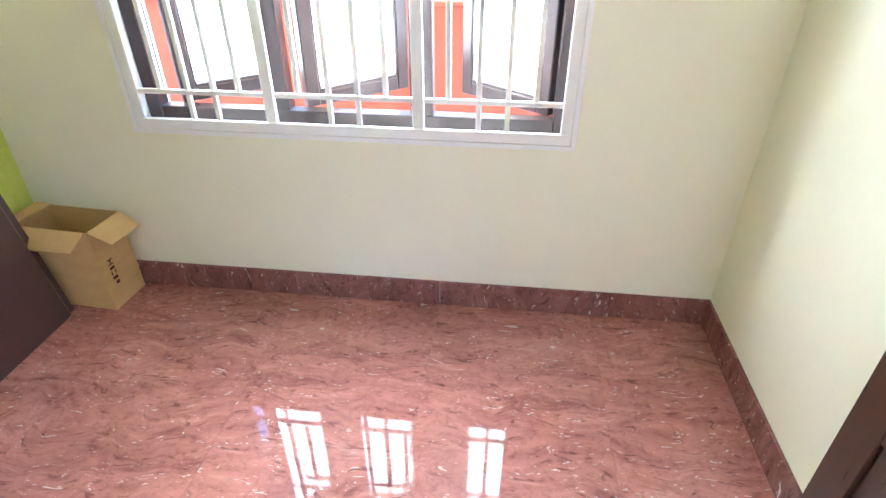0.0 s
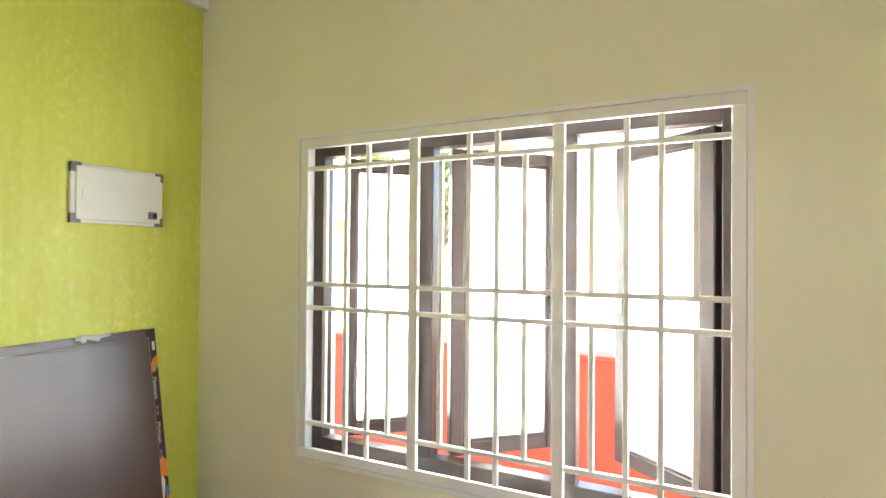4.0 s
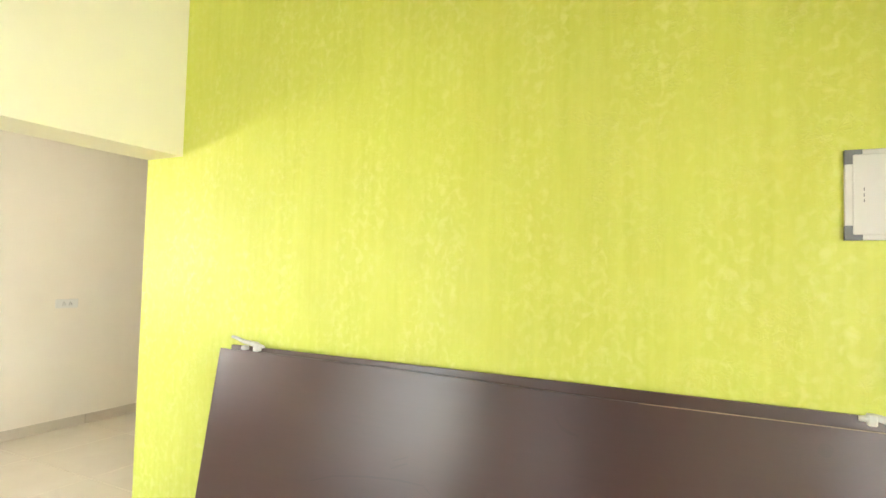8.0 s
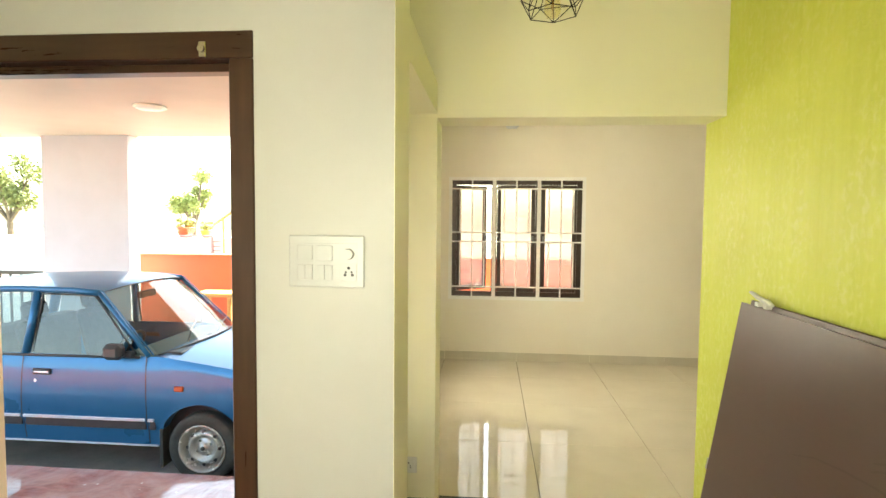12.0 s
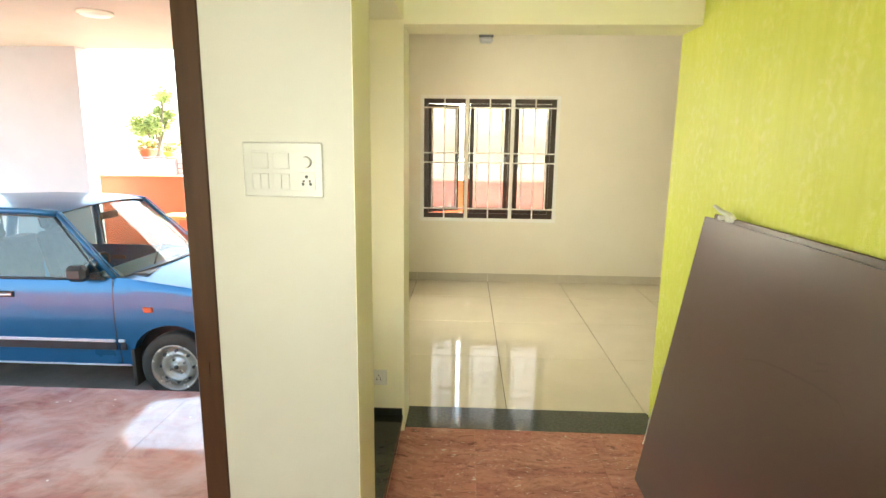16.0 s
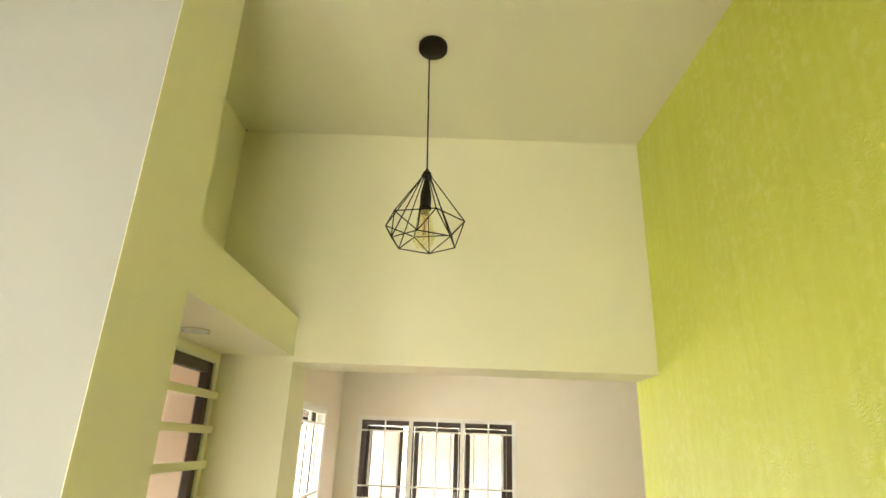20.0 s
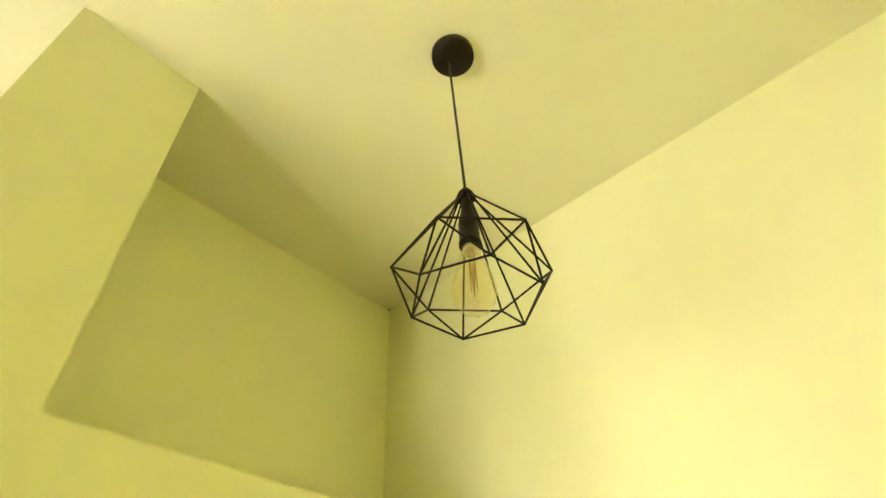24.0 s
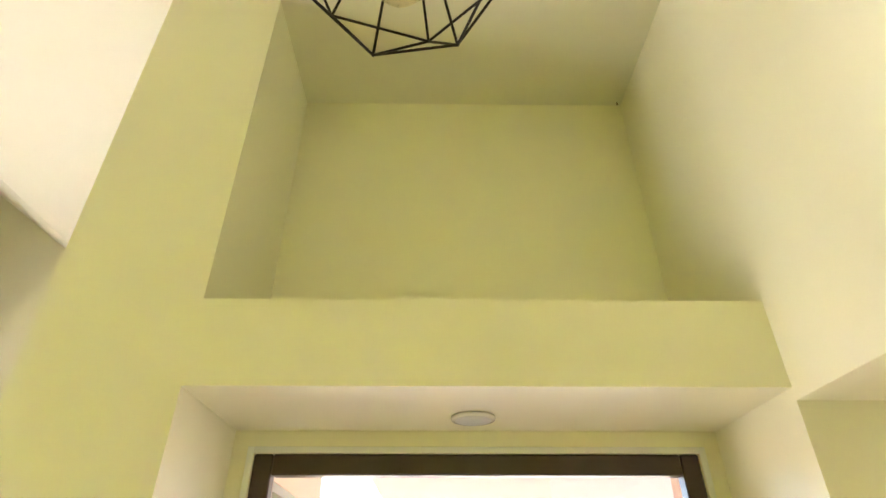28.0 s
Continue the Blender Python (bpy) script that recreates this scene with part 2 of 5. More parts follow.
TILESKIRT = surface("grey_beige_skirting_tile", (0.58, 0.53, 0.43), (0.64, 0.59, 0.48), 3.0, 0.15, 200, 0.0, spread=0.02)
JOINT = surface("pinkish_floor_joint", (0.50, 0.30, 0.26), (0.60, 0.38, 0.33), 40, 0.6)
GROUT = surface("dark_grout", (0.045, 0.042, 0.038), (0.07, 0.066, 0.058), 40, 0.8)
BEAD = surface("pale_grey_bead", (0.50, 0.51, 0.53), (0.58, 0.59, 0.61), 20, 0.4, 200, 0.0)
UPVC = surface("brown_window_frame", (0.042, 0.025, 0.019), (0.058, 0.036, 0.030), 12, 0.32, 240, 0.03)
TEAK = surface("dark_stained_teak", (0.031, 0.014, 0.008), (0.056, 0.025, 0.014), 3.0, 0.30, 60, 0.08, stretch=(14, 14, 1.2))
TEAK_BEAM = surface("dark_stained_teak_beam", (0.031, 0.0145, 0.0085), (0.049, 0.024, 0.0135), 3.0, 0.30, 60, 0.06, stretch=(1.2, 14, 14))
LAMINATE = laminate("dark_wenge_laminate")
PLYEDGE = surface("plywood_edge", (0.10, 0.06, 0.035), (0.20, 0.13, 0.08), 20, 0.7, 90, 0.1, stretch=(1, 1, 12))
PLASTIC_W = surface("white_plastic", (0.78, 0.78, 0.74), (0.83, 0.83, 0.79), 8, 0.18, 300, 0.0)
SWITCH_W = surface("off_white_switch_plastic", (0.43, 0.44, 0.43), (0.47, 0.48, 0.47), 8, 0.20, 300, 0.0)
PLASTIC_G = surface("grey_plastic", (0.16, 0.17, 0.18), (0.21, 0.22, 0.23), 8, 0.4, 200, 0.03)
PLASTIC_K = surface("black_plastic", (0.010, 0.010, 0.011), (0.02, 0.02, 0.022), 20, 0.35, 200, 0.03)
BLACKMETAL = surface("black_painted_steel", (0.008, 0.0055, 0.003), (0.013, 0.009, 0.005), 30, 0.45, 200, 0.05, spec=0.2)
CHROME = surface("chrome", (0.62, 0.62, 0.62), (0.72, 0.72, 0.72), 30, 0.18, 200, 0.0, metal=1.0)
CARD = surface("corrugated_cardboard", (0.60, 0.38, 0.15), (0.70, 0.47, 0.20), 6, 0.85, 90, 0.15, stretch=(1, 1, 3))
INK = surface("dark_ink", (0.075, 0.018, 0.012), (0.10, 0.026, 0.018), 10, 0.8)
FROST = frosted("frosted_glass")
# Frosted glass copy, tinted darker for the dimmer light behind the dining panes.
FROST_DIMMED = frosted("dimmed_frosted_glass", (0.52, 0.50, 0.48), (0.57, 0.55, 0.53), 0.35, 1.1)
CLEAR = glass("clear_glass")
AMBER = glass("amber_bulb_glass", (0.985, 0.95, 0.80), 0.0, 0, 0.09)
ORANGE = surface("orange_wall_paint", (0.60, 0.105, 0.045), (0.67, 0.125, 0.055), 2.0, 0.7, 120, 0.1)
CONCRETE = surface("grey_concrete", (0.14, 0.13, 0.12), (0.24, 0.225, 0.20), 3.0, 0.85, 60, 0.3)
LILAC = surface("pale_grey_outer_paint", (0.43, 0.455, 0.535), (0.49, 0.515, 0.595), 2.0, 0.7, 120, 0.1)
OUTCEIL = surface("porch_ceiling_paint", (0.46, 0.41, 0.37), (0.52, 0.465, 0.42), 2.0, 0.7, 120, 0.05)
PEACH = surface("peach_outer_paint", (0.78, 0.60, 0.47), (0.84, 0.66, 0.53), 2.0, 0.7, 120, 0.1)
OUTWALL = surface("white_outer_paint", (0.76, 0.75, 0.72), (0.82, 0.81, 0.79), 2.0, 0.7, 120, 0.1)
PAVING = surface("pale_cement_paving", (0.28, 0.29, 0.28), (0.36, 0.37, 0.36), 2.5, 0.85, 60, 0.2)
EARTH = surface("dry_ground", (0.11, 0.10, 0.075), (0.20, 0.18, 0.14), 1.2, 0.95, 20, 0.5, depth=0.02)

# ---- building tools ----
def part(name, bm, material, parent=None, label=""):
    """Links a bmesh as one mesh object under a thing or a part."""
    me = bpy.data.meshes.new(name)
    bm.to_mesh(me)
    bm.free()
    for mt in (material if isinstance(material, (list, tuple)) else [material]):
        me.materials.append(mt)
    ob = new(name, me)
    if parent is not None:
        ob.parent = parent
    if label:
        tagged(ob, label)
    return ob


def thing(name, at=(0, 0, 0), label="", category="", group="", kind="", turn=0):
    ob = new(name)
    ob.empty_display_size = 0.1
    ob.matrix_basis = pose(*at, 0, 0, turn)
    return tagged(ob, label, category, group, kind)


def box(bm, x0, x1, y0, y1, z0, z1, bevel=0.0, seg=1):
    vs = [bm.verts.new((x, y, z)) for x in (x0, x1) for y in (y0, y1) for z in (z0, z1)]
    fs = [bm.faces.new([vs[i] for i in q]) for q in ((0, 1, 3, 2), (4, 6, 7, 5), (0, 4, 5, 1), (2, 3, 7, 6), (0, 2, 6, 4), (1, 5, 7, 3))]
    if bevel:
        es = {e for f in fs for e in f.edges}
        bmesh.ops.bevel(bm, geom=list(es), offset=bevel, segments=seg, affect='EDGES', profile=0.5)
    return bm


def boxes(*specs, bevel=0.0):
    bm = bmesh.new()
    for sp in specs:
        box(bm, *sp, bevel=bevel)
    return bm


def tube(bm, a, b, r, seg=8, r2=None):
    """A rod from a to b."""
    a, b = Vector(a), Vector(b)
    d = b - a
    m = Matrix.Translation((a + b) / 2) @ d.to_track_quat('Z', 'Y').to_matrix().to_4x4()
    bmesh.ops.create_cone(bm, cap_ends=True, segments=seg, radius1=r, radius2=r if r2 is None else r2, depth=d.length, matrix=m)
    return bm


def lathe(bm, profile, seg=24, at=(0, 0, 0)):
    """Turns (radius, z) points round the upright axis."""
    rings = []
    for r, z in profile:
        rings.append([bm.verts.new((at[0] + r * math.cos(2 * math.pi * k / seg), at[1] + r * math.sin(2 * math.pi * k / seg), at[2] + z)) for k in range(seg)])
    for p, q in zip(rings, rings[1:]):
        for k in range(seg):
            f = bm.faces.new((p[k], p[(k + 1) % seg], q[(k + 1) % seg], q[k]))
            f.smooth = True
    bmesh.ops.recalc_face_normals(bm, faces=bm.faces)
    return bm


def prism(bm, pts, axis, lo, hi):
    """Sweeps a polygon given in the two other axes from lo to hi."""
    def at(p, v):
        c = list(p)
        c.insert(axis, v)
        return c
    a = [bm.verts.new(at(p, lo)) for p in pts]
    b = [bm.verts.new(at(p, hi)) for p in pts]
    bm.faces.new(a)
    bm.faces.new(b[::-1])
    for i in range(len(pts)):
        j = (i + 1) % len(pts)
        bm.faces.new((a[j], a[i], b[i], b[j]))
    bmesh.ops.recalc_face_normals(bm, faces=bm.faces)
    return bm


def structure(name, bm, material, label, category):
    return tagged(part(name, bm, material), label, category, "", "structure")


# ---- plan ----
XE, YP, YB, YB2 = 1.379, -1.869, -3.066, -3.312      # end of the door wall, door wall, beam front and back
EAST, CZ, BZ = 2.85, 3.06, 2.072                     # east wall, ceiling, underside of the beam
DOOR = (1.789, 2.834, 2.104)                          # outer edges of the door frame and its top
WIN = (0.592, 2.226, 0.735, 2.05)                    # outer edges of the north window
YD, DX0, DX1 = -6.40, -4.2, 1.75                     # dining room: south wall, west and east walls
NB, ZN = 1.712, 2.240                                # niche: back and ledge
AY0, AXB, AZ = -2.131, 1.650, 2.092                  # alcove: north edge, back and soffit
TOP = 3.9
GZ = -0.46                                            # ground outside


def ceil_z(y):
    return CZ + max(0.0, 0.72 * (y + 0.97))


# floors
floor_base = structure("floor", boxes((-0.2, 3.0, -3.11, 0.25, -0.3, -0.006)), JOINT, "screed under the polished red granite slabs", "floor")
xs = (0.0, 0.49, 1.122, 1.756, 2.39, EAST)
for x0, x1 in zip(xs, xs[1:]):
    for y0, y1 in ((YP - 0.02, 0.0),):
        part("slab", boxes((x0 + 0.0005, x1 - 0.0005, y0 + 0.0005, y1 - 0.0005, -0.006, 0.0), bevel=0.0004), GRANITE, floor_base)
for x0, x1 in ((0.0, 0.38), (0.38, 1.0), (1.0, XE + 0.015)):
    part("slab", boxes((x0 + 0.0005, x1 - 0.0005, -3.105, YP - 0.0215, -0.006, 0.0), bevel=0.0004), GRANITE, floor_base)
structure("threshold", boxes((0.0, XE + 0.03, -3.349, -3.106, -0.03, 0.0015), bevel=0.001), GREYSTONE, "polished dark green granite strip between the two floors", "threshold")
dining_floor = structure("floor_dining", boxes((DX0, DX1 + 0.1, YD, -3.35, -0.3, -0.012)), GROUT, "dark grout bed under cream vitrified tiles", "floor")
tx = [0.008 + 0.8 * k for k in range(-6, 3)]
ty = [-3.352 - 0.8 * k for k in range(0, 5)]
for i, x0 in enumerate(tx):
    for j, y1 in enumerate(ty[:-1]):
        xa, xb, ya, yb = max(x0, DX0) + 0.0023, min(x0 + 0.8, DX1) - 0.0023, max(ty[j + 1], YD) + 0.0019, y1 - 0.0019
        if xb - xa > 0.05 and yb - ya > 0.05:
            part("tile", boxes((xa, xb, ya, yb, -0.012, 0.0), bevel=0.0008), TILE, dining_floor)


# walls
def wall_with_hole(name, axis, lo, hi, c0, c1, z0, z1, hole, material, label):
    """A wall along x or y from lo to hi, between c0 and c1 through its depth, with one opening (a, b, za, zb)."""
    a, b, za, zb = hole
    sp = [(lo, a, z0, z1), (b, hi, z0, z1), (a, b, zb, z1)]
    if za > z0 + 0.001:
        sp.append((a, b, z0, za))
    bm = bmesh.new()
    for u0, u1, v0, v1 in sp:
        if u1 - u0 > 0.001:
            if axis == 'x':
                box(bm, u0, u1, c0, c1, v0, v1)
            else:
                box(bm, c0, c1, u0, u1, v0, v1)
    bmesh.ops.remove_doubles(bm, verts=bm.verts, dist=0.0001)
    return structure(name, bm, material, label, "wall")


wall_with_hole("wall_north", 'x', 0.0, 3.08, 0.0, 0.23, -0.3, TOP, (WIN[0] + 0.004, WIN[1] - 0.004, WIN[2] + 0.004, WIN[3] - 0.004), CREAM, "smooth cream painted wall round the barred window")
structure("wall_green", boxes((-0.16, 0.0, YB2, 0.23, -0.3, TOP)), LIME, "lime green wall with a silky flaked texture finish", "wall")
structure("wall_east", boxes((EAST, 3.08, YP, 0.0, -0.3, TOP)), CREAM, "smooth cream painted side wall behind the open door", "wall")
structure("wall_end", boxes((XE, XE + 0.0015, -2.03, YP, -0.3, CZ)), CREAM, "cream painted end of the door wall", "wall")
wall_with_hole("wall_door", 'x', XE + 0.0015, 3.08, -2.03, YP, -0.3, CZ, (DOOR[0] + 0.02, DOOR[1] - 0.02, -0.3, DOOR[2] - 0.02), CREAM_DIMMED, "cream painted wall with the main door")
structure("wall_pier", boxes((XE, NB + 0.1, AY0, -2.03, -0.3, CZ)), CREAM, "cream painted pier beside the window alcove", "wall")
structure("niche_slab", boxes((XE, NB, YB, AY0, AZ, ZN)), CREAM, "cream painted ledge of the deep niche over the alcove", "ledge")
structure("wall_niche", boxes((NB, 1.80, YB, AY0, AZ, CZ)), CREAM, "cream painted back of the deep niche", "wall")
structure("wall_alcove", boxes((AXB, 1.80, YB, AY0, -0.3, 0.55)), CREAM, "cream painted dado under the alcove window", "wall")
structure("beam", boxes((0.0, 1.80, YB2, YB, BZ, CZ)), CREAM, "cream painted wall and deep beam over the wide opening", "beam")
structure("wall_return", boxes((XE, 1.80, YB2, YB, -0.3, BZ)), CREAM, "cream painted end of the wall beside the opening", "wall")
structure("wall_dining_east", boxes((DX1, DX1 + 0.2, YB2 - 1.30, YB2, -0.3, CZ), (DX1, DX1 + 0.2, YD, -5.70, -0.3, CZ), (DX1, DX1 + 0.2, -5.70, YB2 - 1.30, -0.3, 0.74), (DX1, DX1 + 0.2, -5.70, YB2 - 1.30, 2.02, CZ)), DINING, "cream painted dining wall with a side window", "wall")
DWIN = (0.098, 1.562, 0.690, 2.020)
wall_with_hole("wall_dining_south", 'x', DX0 - 0.2, DX1 + 0.2, YD - 0.23, YD, -0.3, CZ, (DWIN[0] + 0.004, DWIN[1] - 0.004, DWIN[2] + 0.004, DWIN[3] - 0.004), DINING, "plain cream painted dining wall with a barred window")
structure("wall_dining_north", boxes((DX0 - 0.2, -0.16, YB2, YB2 + 0.2, -0.3, CZ)), DINING, "cream painted dining wall", "wall")
structure("wall_dining_west", boxes((DX0 - 0.23, DX0, YD, YB2, -0.3, CZ)), DINING, "cream painted dining end wall", "wall")
# Unseen wall, added to keep the sun off the orange compound wall.
structure("wall_outer_north", boxes((-4.4, -0.16, 0.0, 0.23, GZ, 4.0)), OUTWALL, "unseen white wall, added to shade the orange wall", "wall")

# ceilings
bm = bmesh.new()
prism(bm, [(-2.2, CZ), (-1.10, CZ), (-1.03, CZ + 0.003), (-0.97, CZ + 0.012), (-0.90, ceil_z(-0.90)), (0.0, ceil_z(0.0)), (0.0, 4.0), (-2.2, 4.0)], 0, 0.0, EAST)
box(bm, 0.0, NB, YB, -2.2, CZ, 3.3)
structure("ceiling", bm, CEIL, "cream painted ceiling that slopes up towards the window", "ceiling")
structure("ceiling_dining", boxes((DX0, DX1, YD, YB2, CZ, 3.3)), CEIL, "pale painted dining ceiling", "ceiling")
# The western stretch is unseen, added to shade the orange compound wall.
structure("roof_slab", boxes((-4.6, 3.3, -3.4, 0.4, 4.0, 4.15), (-4.6, 1.95, -6.66, -3.4, 3.3, 3.42)), CONCRETE, "flat concrete roof slab, run on unseen to the west for shade", "roof")

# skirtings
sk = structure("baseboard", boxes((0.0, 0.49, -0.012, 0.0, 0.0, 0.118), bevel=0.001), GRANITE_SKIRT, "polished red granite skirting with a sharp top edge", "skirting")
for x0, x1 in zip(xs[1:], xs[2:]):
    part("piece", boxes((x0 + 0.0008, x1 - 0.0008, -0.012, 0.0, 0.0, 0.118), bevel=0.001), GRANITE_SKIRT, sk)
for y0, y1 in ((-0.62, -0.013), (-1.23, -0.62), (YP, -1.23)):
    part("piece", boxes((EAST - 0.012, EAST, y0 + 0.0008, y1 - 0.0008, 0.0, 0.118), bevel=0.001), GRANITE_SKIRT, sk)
sk2 = structure("baseboard_dining", boxes((0.810, 1.606, YD, YD + 0.010, 0.0, 0.088), bevel=0.001), TILESKIRT, "grey-beige tile skirting with dark joints", "skirting")
for k in range(-6, 3):
    x0, x1 = max(0.008 + 0.8 * k, DX0), min(0.808 + 0.8 * k, DX1)
    if k != 1 and x1 > x0:
        part("piece", boxes((x0 + 0.002, x1 - 0.002, YD, YD + 0.010, 0.0, 0.088), bevel=0.001), TILESKIRT, sk2)
part("piece", boxes((DX1 - 0.010, DX1, YD + 0.012, YB2, 0.0, 0.085), bevel=0.001), TILESKIRT, sk2)
alc = structure("alcove_ledge", boxes((XE + 0.006, AXB, YB, AY0, 0.068, 0.092), bevel=0.002), BLACKSTONE, "polished black granite slab on a low ledge in the window alcove", "ledge")
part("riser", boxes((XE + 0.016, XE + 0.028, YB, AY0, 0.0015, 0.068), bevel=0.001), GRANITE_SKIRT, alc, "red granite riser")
part("base", boxes((XE + 0.0282, AXB, YB, AY0, -0.02, 0.0678)), JOINT, alc)
part("upstand", boxes((XE + 0.010, AXB, YB, YB + 0.012, 0.092, 0.130), bevel=0.001), BLACKSTONE, alc)
part("upstand", boxes((AXB - 0.012, AXB, YB + 0.013, AY0, 0.092, 0.130), bevel=0.001), BLACKSTONE, alc)


# ---- windows ----
def bar_window(name, at, turn, w, h, bays, rows, cols, sashes, label, wide=0.040, lip=0.045, thin=0.0175, power=(), share=1.0, glow=(1.0, 0.95, 0.86), stile=0.052, mull=0.042, glazing=None):
    """A barred window: local x along the wall, y outwards, z up; origin at the lower corner of the trim.
    rows: heights of the cross bars; cols: (fraction, full) of the uprights in a bay; sashes: (hinge, degrees, gap) a bay."""
    win = thing(name, at, label, "window", "", "structure", turn)
    o = 0.013
    bm = boxes((-o, w + o, -0.006, 0.0, -o, 0.005), (-o, w + o, -0.006, 0.0, h - 0.005, h + o), (-o, 0.005, -0.006, 0.0, 0.005, h - 0.005), (w - 0.005, w + o, -0.006, 0.0, 0.005, h - 0.005), bevel=0.0012)
    part("trim", bm, WHITE, win)
    gr = part("grille_frame", boxes((0.006, w - 0.006, -0.004, 0.014, 0.006, lip), (0.006, w - 0.006, -0.004, 0.014, h - lip, h - 0.006),
              (0.006, lip, -0.004, 0.014, lip, h - lip), (w - lip, w - 0.006, -0.004, 0.014, lip, h - lip), bevel=0.002), WHITE, win)
    edges = [lip] + [w * k / bays for k in range(1, bays)] + [w - lip]
    for x in edges[1:-1]:
        part("bar", boxes((x - wide / 2, x + wide / 2, -0.004, 0.014, lip, h - lip), bevel=0.002), WHITE, gr)
    for z in rows:
        part("bar", boxes((lip, w - lip, -0.002, 0.015, z - thin / 2, z + thin / 2), bevel=0.002), WHITE, gr)
    for k in range(bays):
        a = edges[k] + (wide / 2 if k else 0)
        b = edges[k + 1] - (wide / 2 if k < bays - 1 else 0)
        for f, full in cols:
            x = a + (b - a) * f
            spans = ((lip, h - lip),) if full else ((rows[0], rows[1]), (rows[2], rows[3]))
            for z0, z1 in spans:
                part("bar", boxes((x - thin / 2, x + thin / 2, 0.000, 0.017, z0, z1), bevel=0.002), WHITE, gr)
    # reveal lining, brown frame and sashes
    d0, d1, e = 0.075, 0.135, 0.013
    part("reveal", boxes((0.004, e, 0.012, 0.23, 0.004, h - 0.004), (w - e, w - 0.004, 0.012, 0.23, 0.004, h - 0.004),
                         (e, w - e, 0.012, 0.23, 0.004, e), (e, w - e, 0.012, 0.23, h - e, h - 0.004)), REVEAL, win)
    fw = 0.055
    fr = part("window_frame", boxes((e, e + fw, d0, d1, e, h - e), (w - e - fw, w - e, d0, d1, e, h - e),
                                    (e + fw, w - e - fw, d0, d1, e, e + fw), (e + fw, w - e - fw, d0, d1, h - e - fw, h - e), bevel=0.003), UPVC, win)
    inner = [e + fw] + edges[1:-1] + [w - e - fw]
    for x in inner[1:-1]:
        part("mullion", boxes((x - mull, x + mull, d0, d1, e + fw, h - e - fw), bevel=0.003), UPVC, fr)
    for k, (hinge, deg, gap) in enumerate(sashes):
        a = inner[k] + (mull if k else 0) + 0.003
        b = inner[k + 1] - (mull if k < bays - 1 else 0) - 0.003
        sw, sh, st = b - a, h - 2 * (e + fw) - 0.006, stile
        s = 1 if hinge == 'l' else -1
        hx = (a + gap) if hinge == 'l' else (b - gap)
        m = pose(hx, d1 - 0.03 + (0.02 if deg else 0), e + fw + 0.003, 0, 0, deg * s)
        def q(u0, u1, z0, z1, y0=-0.022, y1=0.022):
            return (min(s * u0, s * u1), max(s * u0, s * u1), y0, y1, z0, z1)
        sash = part("casement", boxes(q(0, st, 0, sh), q(sw - st, sw, 0, sh), q(st, sw - st, 0, st), q(st, sw - st, sh - st, sh), bevel=0.004), UPVC, win)
        sash.matrix_basis = m
        pane = part("pane", boxes(q(st - 0.008, sw - st + 0.008, st - 0.008, sh - st + 0.008, -0.003, 0.003)), glazing or FROST, sash, "white frosted glass")
        pane.visible_shadow = False
        if power:
            # daylight behind the frosted pane
            ld = bpy.data.lights.new("daylight", 'AREA')
            ld.shape, ld.size, ld.size_y, ld.energy, ld.color = 'RECTANGLE', sw - 2 * st, (sh - 2 * st) * share, power[k], glow
            lo_ = new("daylight", ld)
            lo_.parent = win
            lo_.matrix_basis = m @ pose(s * sw / 2, 0.026, sh - st - (sh - 2 * st) * share / 2, -90, 0, 0)
        part("bead", boxes(q(st, st + 0.008, st, sh - st, -0.018, -0.004), q(sw - st - 0.008, sw - st, st, sh - st, -0.018, -0.004),
                           q(st + 0.008, sw - st - 0.008, st, st + 0.008, -0.018, -0.004), q(st + 0.008, sw - st - 0.008, sh - st - 0.008, sh - st, -0.018, -0.004)), UPVC, sash)
        part("sill_bead", boxes(q(st + 0.010, sw - st - 0.010, st + 0.0085, st + 0.020, -0.012, -0.0035)), BEAD, sash, "pale grey rubber bead")
        bm = boxes(q(sw - 0.040, sw - 0.014, sh * 0.47, sh * 0.53, -0.034, -0.021), bevel=0.003)
        tube(bm, (s * (sw - 0.027), -0.034, sh * 0.51), (s * (sw - 0.027), -0.056, sh * 0.51), 0.007)
        tube(bm, (s * (sw - 0.027), -0.053, sh * 0.513), (s * (sw - 0.045), -0.060, sh * 0.43), 0.008, 8, 0.006)
        part("handle", bm, PLASTIC_G, sash, "grey metal window handle")
    return win


LROWS = (0.147, 0.617, 0.714, 1.187)
bar_window("window_1", (WIN[0], 0, WIN[2]), 0, WIN[1] - WIN[0], WIN[3] - WIN[2], 3, LROWS, ((0.18, False), (0.40, True), (0.61, True), (0.81, False)),
           (('l', 43, 0.064), ('l', 43, 0.046), ('r', 38, 0.004)), "white barred window with brown frosted casements opened outwards", power=(0.56, 0.56, 0.62), glow=(1.0, 0.965, 0.90))
bar_window("window_2", (DWIN[1], YD, DWIN[2]), 180, DWIN[1] - DWIN[0], DWIN[3] - DWIN[2], 3, (0.130, 0.632, 0.734, 1.214), ((0.2, False), (0.5, True), (0.8, False)),
           (('l', 33, 0.0), ('l', 0, 0), ('r', 0, 0)), "white barred window with brown frosted casements, one ajar", power=(0.027, 0.027, 0.027), share=0.95, glow=(1.0, 0.82, 0.86), stile=0.036, lip=0.024, thin=0.0145, mull=0.030, glazing=FROST_DIMMED)

